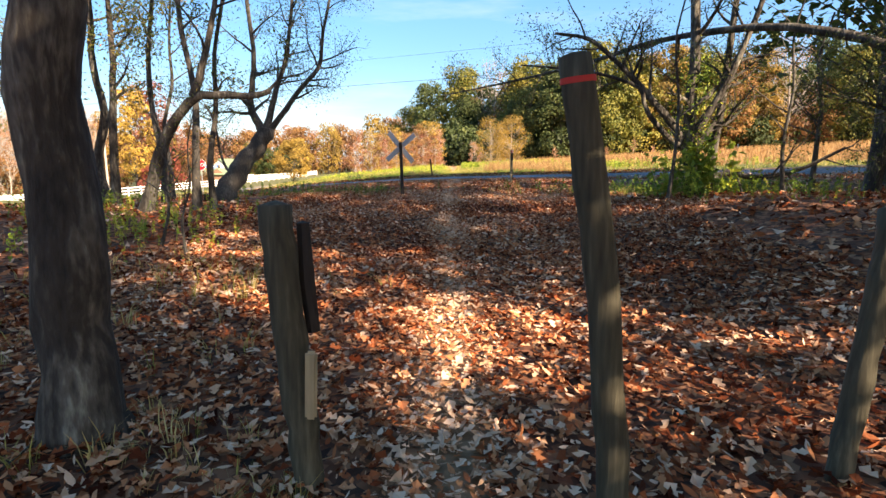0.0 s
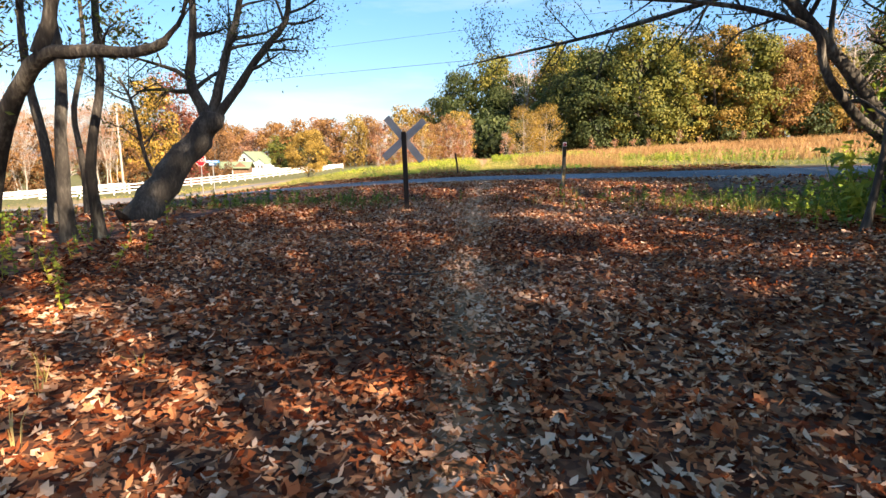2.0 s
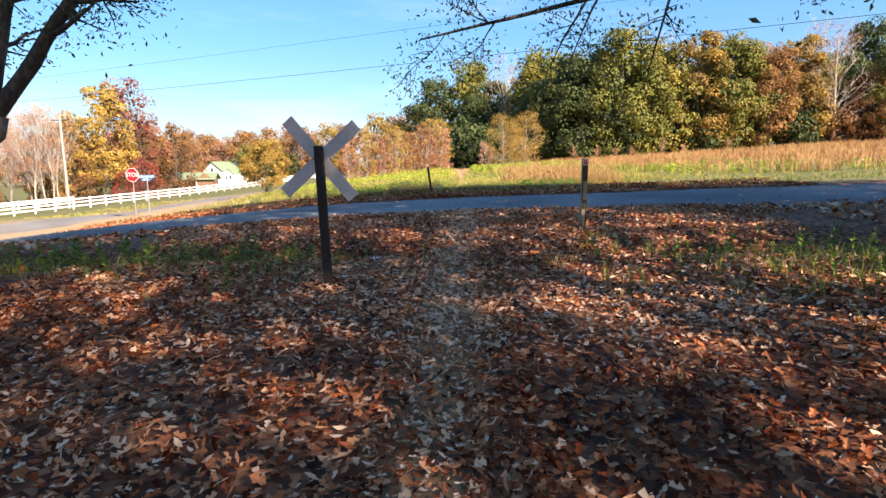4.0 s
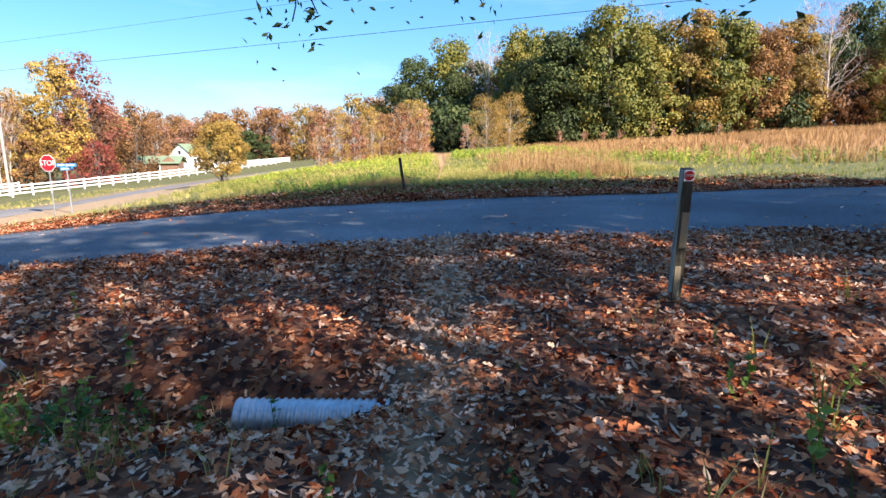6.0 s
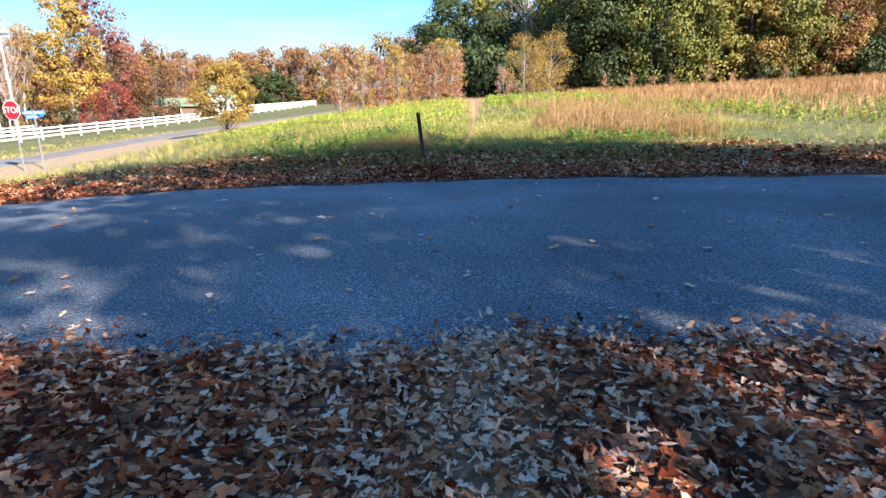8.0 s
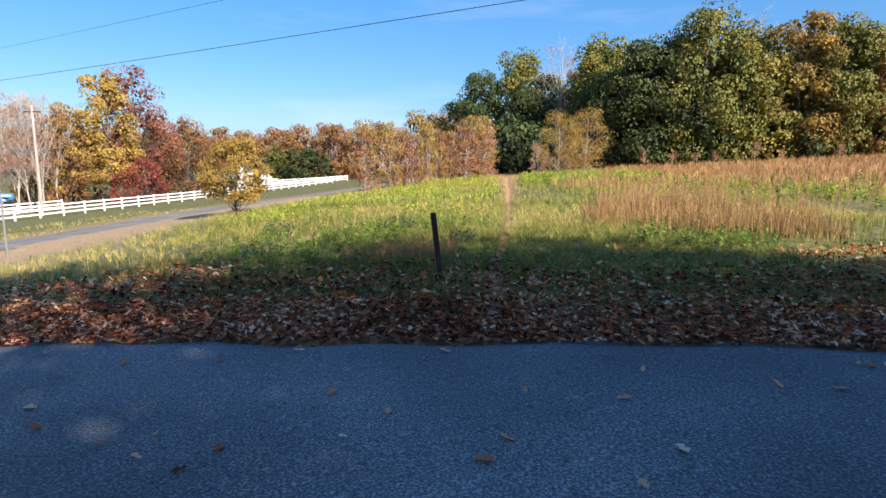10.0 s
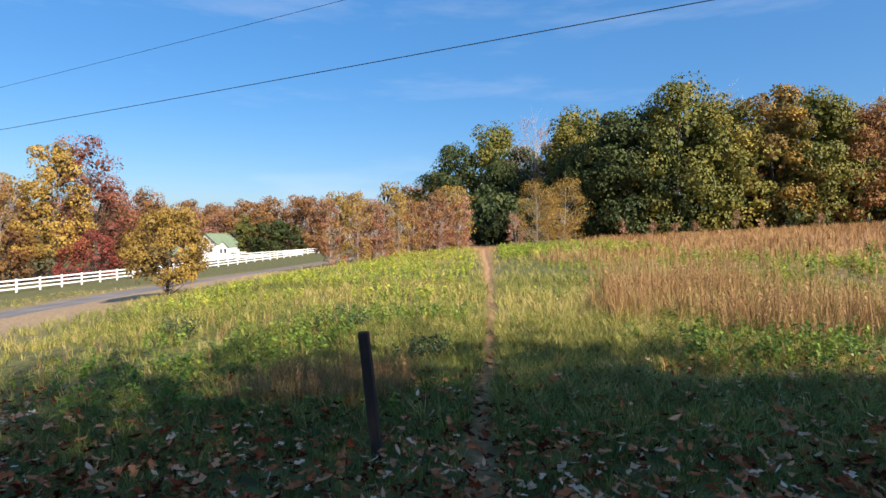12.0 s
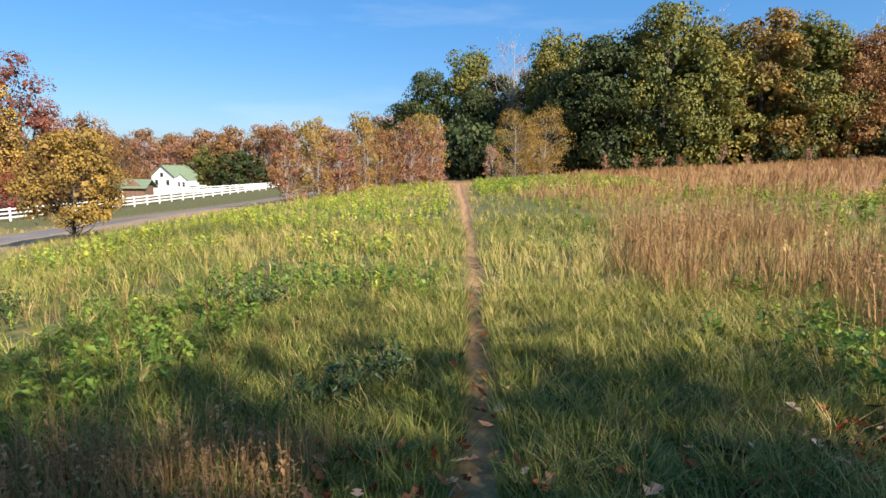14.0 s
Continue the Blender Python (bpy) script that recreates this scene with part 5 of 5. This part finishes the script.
def build_meadow():
    r = np.random.default_rng(41)
    fine, mid = [tuft(9, 0.27, 0.0042, r, 0.95) for _ in range(5)], [tuft(6, 0.40, 0.010, r, 0.6) for _ in range(4)]
    g = Geo()
    jobs = [(15500, -5.2, 5.2, 30.2, 39.5, fine, 1.0), (1500, -8.5, 8.5, 31, 40, fine, 1.1), (5600, -11, 11, 39, 50, fine, 1.35), (4200, -17, 22, 49, 70, mid, 0.85), (1800, -16, 26, 70, 92, mid, 1.0), (3600, -24, -6.5, 30, 56, fine, 1.25), (2200, 7, 30, 30.5, 45, mid, 0.7), (900, -34, -24, 44, 70, fine, 1.0)]
    for n, x0, x1, y0, y1, kinds, s in jobs:
        p = patch(n, x0, x1, y0, y1, r)
        p = p[off_trail(p, 0.13) & (p[:, 1] > far_edge(p[:, 0]) + 0.9 + r.exponential(0.9, n))]
        q = patchy(p, 0.22, 3.0)
        size = s * (0.55 + 0.7 * q) * (0.45 + 0.55 * ease(30, 34.5, p[:, 1])) * r.uniform(0.7, 1.25, len(p))
        tint = np.clip(0.50 + 0.75 * (patchy(p, 0.13, 9.0) - 0.5) + r.normal(0, 0.24, len(p)) + 0.06 + 0.18 * ease(48, 70, p[:, 1]) - 0.20 * (1 - ease(32, 38, p[:, 1])), 0, 1)
        pick = r.integers(0, len(kinds), len(p))
        for k, (tv, tf) in enumerate(kinds):
            m = pick == k
            scatter(g, tv, tf, on_land(p[m], -0.01), turns(m.sum(), 0.25, r), size[m], tint[m])
    tagged(new("meadow_grass", g.mesh("meadow_grass", GRASS)), "rough green and straw-coloured meadow grass", "grass", kind="stuff")

    plants = [weed(r, 0.55, 15, 0.13) for _ in range(4)]
    g = Geo()
    for n, x0, x1, y0, y1, s, tt, cut in ((3000, -11.5, -0.9, 43.0, 72, 0.72, 0.72, 0.50), (1500, 0.9, 13, 66, 90, 1.15, 0.60, 0.35), (420, -7.5, -0.6, 34.5, 43, 0.6, 0.3, 0.52), (420, 0.8, 8, 35.5, 46, 0.55, 0.3, 0.55), (700, 3, 18, 46, 64, 0.75, 0.6, 0.45), (600, 9, 24, 40, 62, 1.1, 0.5, 0.52), (700, -10, -1.4, 70, 88, 0.9, 0.75, 0.42), (160, 2.2, 6, 35.8, 37.8, 0.6, 0.15, 0.3), (900, -5.5, -0.4, 33.2, 41, 0.56, 0.35, 0.46), (500, 0.5, 5, 34.0, 42, 0.54, 0.3, 0.5)):
        p = patch(n, x0, x1, y0, y1, r)
        p = p[off_trail(p, 0.5) & (patchy(p, 0.33, 5.0) > cut)]
        pick = r.integers(0, 4, len(p))
        tint = np.clip(tt + r.normal(0, 0.2, len(p)), 0, 1)
        for k, (tv, tf) in enumerate(plants):
            m = pick == k
            scatter(g, tv, tf, on_land(p[m], -0.02), turns(m.sum(), 0.3, r), s * r.uniform(0.6, 1.3, m.sum()), tint[m])
    tagged(new("broadleaf_weeds", g.mesh("broadleaf_weeds", WEED_GREEN)), "yellow-green broadleaf weeds in clumps across the meadow", "weeds", kind="stuff")

    stalks, clump = [tuft(8, 0.95, 0.006, r, 0.55), weed(r, 1.15, 10, 0.06), tuft(7, 1.1, 0.006, r, 0.35), weed(r, 0.9, 9, 0.07)], [tuft(9, 0.95, 0.014, r, 0.4) for _ in range(4)]
    g = Geo()
    for n, x0, x1, y0, y1, kinds, s, cut in ((2300, 2.3, 8.0, 37.0, 47, stalks, 0.85, 0.44), (900, 3.5, 16, 46, 64, stalks, 0.85, 0.46), (4800, 3, 60, 60, 107, clump, 1.05, 0.0), (1000, 45, 75, 60, 106, clump, 1.15, 0.0), (1500, 16, 60, 40, 62, clump, 0.95, 0.35), (750, -3.2, -1.0, 33.5, 35.0, stalks, 0.46, 0.25), (300, 0.6, 4.5, 33.6, 35.6, stalks, 0.34, 0.3), (520, -8.5, -0.6, 33.6, 50, stalks, 0.45, 0.42), (260, 0.6, 4, 33.6, 42, stalks, 0.4, 0.45), (320, -10, -2, 60, 80, stalks, 0.7, 0.4)):
        p = patch(n, x0, x1, y0, y1, r)
        p = p[off_trail(p, 0.9) & (patchy(p, 0.27, 14.0) > cut) & ((p[:, 1] < 68) | (p[:, 0] > 2.2 + 0.33 * (p[:, 1] - 68)) | (p[:, 0] < 0))]
        pick = r.integers(0, 4, len(p))
        tint = np.clip(0.5 + 0.5 * (patchy(p, 0.12, 2.0) - 0.5) + r.normal(0, 0.17, len(p)), 0, 1)
        for k, (tv, tf) in enumerate(kinds):
            m = pick == k
            scatter(g, tv, tf, on_land(p[m], -0.02), turns(m.sum(), 0.2, r), s * r.uniform(0.6, 1.2, m.sum()), tint[m])
    tagged(new("dry_weeds", g.mesh("dry_weeds", WEED_BROWN)), "tall dry brown weed stalks and russet grass", "weeds", kind="stuff")

    # dark-leaved low shrubs in the grass
    for k, (x, y, s, leafy) in enumerate(((-2.95, 38.9, 0.50, 120), (-3.7, 39.3, 0.36, 60), (-6.6, 38.9, 0.6, 120), (-1.4, 35.9, 0.42, 150), (-0.95, 36.4, 0.36, 110), (-7.3, 39.6, 0.42, 90))):
        ob = thing("low_shrub", Matrix.Translation((x, y, rest(x, y))), "low dark-green leafy shrub among meadow grass", "shrub", "low shrubs")
        st, tips = Geo(), []
        for _ in range(7):
            p, rad = limb(r, (0, 0, -0.03), (r.normal(0, 0.5), r.normal(0, 0.5), 1), s * r.uniform(0.8, 1.2), 0.008, 0.003, 5, 0.15)
            tube(st, p, rad, 4)
            tips += [along(p, q)[0] for q in np.linspace(0.3, 1, 6)]
        tagged(part("stemwork", st.mesh("stemwork", BARK_GREY, True), ob), kind="stuff")
        tagged(part("foliage", leaves_at(tips, r, max(3, leafy // 20), 0.06, 0.085, 0.5, 0.25).mesh("foliage", HOLLY), ob), kind="stuff")
    # small bare saplings along the far edge of the dry field
    for x, y, s in ((32.1, 102.0, 2.6), (22.0, 103, 2.0), (25.5, 104, 1.8), (42.0, 101, 2.3), (28.0, 104.5, 1.6), (18.5, 104, 2.2), (36.5, 104, 1.6)):
        ob = thing("dry_sapling", Matrix.Translation((x, y, rest(x, y) - 0.05)), "small dead-leaved sapling on the edge of the dry field", "sapling", "dry saplings")
        st, tips = Geo(), []
        p, rad = limb(r, (0, 0, 0), (0, 0, 1), s, 0.035, 0.01, 6, 0.06)
        tube(st, p, rad, 5)
        ramify(st, tips, r, p, rad, 1, 9, 0.9, 0.35, 4)
        part("stem", st.mesh("stem", BARK_PALE, True), ob)
        tagged(part("foliage", leaves_at(tips, r, 7, 0.14, 0.17, 0.5, 0.2).mesh("foliage", LEAF_PINK), ob), kind="stuff")


def build_undergrowth():
    """Green and yellow plants under the trees of the wood and on the ditch."""
    r = np.random.default_rng(51)
    g, gr = Geo(), Geo()
    plants = [weed(r, 0.5, 16, 0.085) for _ in range(4)]
    for n, cx, cy, sx_, sy_, s, tt in ((110, -5.4, 9.8, 0.9, 1.1, 0.75, 0.75), (70, -7.4, 12.6, 1.2, 1.0, 0.9, 0.5), (90, 5.9, 13.4, 0.7, 0.8, 1.2, 0.4), (40, 5.5, 12.7, 0.35, 0.4, 2.2, 0.55), (140, -5.2, 17.2, 1.2, 0.5, 0.8, 0.3), (160, 7.2, 14.8, 1.4, 0.8, 0.9, 0.25), (60, -2.6, 17.3, 0.6, 0.4, 0.7, 0.15), (16, -2.3, 16.0, 0.4, 0.3, 0.6, 0.2), (60, 7.5, 10.5, 0.8, 0.8, 0.7, 0.6), (90, 4.4, 16.8, 1.2, 0.7, 0.7, 0.2)):
        p = np.column_stack([r.normal(cx, sx_, n), r.normal(cy, sy_, n)])
        pick = r.integers(0, 4, n)
        tint = np.clip(tt + r.normal(0, 0.22, n), 0, 1)
        for k, (tv, tf) in enumerate(plants):
            m = pick == k
            scatter(g, tv, tf, on_land(p[m], -0.02), turns(m.sum(), 0.5, r), s * r.uniform(0.5, 1.2, m.sum()), tint[m])
    tagged(new("undergrowth", g.mesh("undergrowth", WEED_GREEN)), "straggling green and yellowing undergrowth beneath the trees", "undergrowth", kind="stuff")
    blades = [tuft(6, 0.30, 0.005, r, 0.7) for _ in range(3)]
    for n, cx, cy, sx_, sy_, s, tt in ((700, 6.0, 16.0, 2.0, 0.9, 0.9, 0.4), (220, -5.0, 17.5, 1.8, 0.6, 0.7, 0.6), (60, -2.5, 16.4, 0.6, 0.5, 0.7, 0.4), (40, -1.6, 2.8, 0.35, 0.3, 0.7, 0.9), (60, -0.6, 2.3, 0.3, 0.25, 0.5, 0.9), (150, -3.2, 6.2, 1.0, 1.4, 0.8, 0.8), (200, -4.8, 17.0, 3.0, 0.5, 0.8, 0.6), (250, 9, 17.5, 3.0, 0.8, 1.0, 0.3)):
        p = np.column_stack([r.normal(cx, sx_, n), r.normal(cy, sy_, n)])
        p = p[(np.abs(p[:, 0] - 0.1) > 0.5) & (p[:, 1] < 21.6)]
        pick = r.integers(0, 3, len(p))
        tint = np.clip(tt + r.normal(0, 0.2, len(p)), 0, 1)
        for k, (tv, tf) in enumerate(blades):
            m = pick == k
            scatter(gr, tv, tf, on_land(p[m], -0.01), turns(m.sum(), 0.3, r), s * r.uniform(0.5, 1.3, m.sum()), tint[m])
    tagged(new("woodland_grass", gr.mesh("woodland_grass", GRASS)), "thin grass tufts pushing through fallen leaves", "grass", kind="stuff")


build_litter()
build_sticks()
build_meadow()
build_undergrowth()
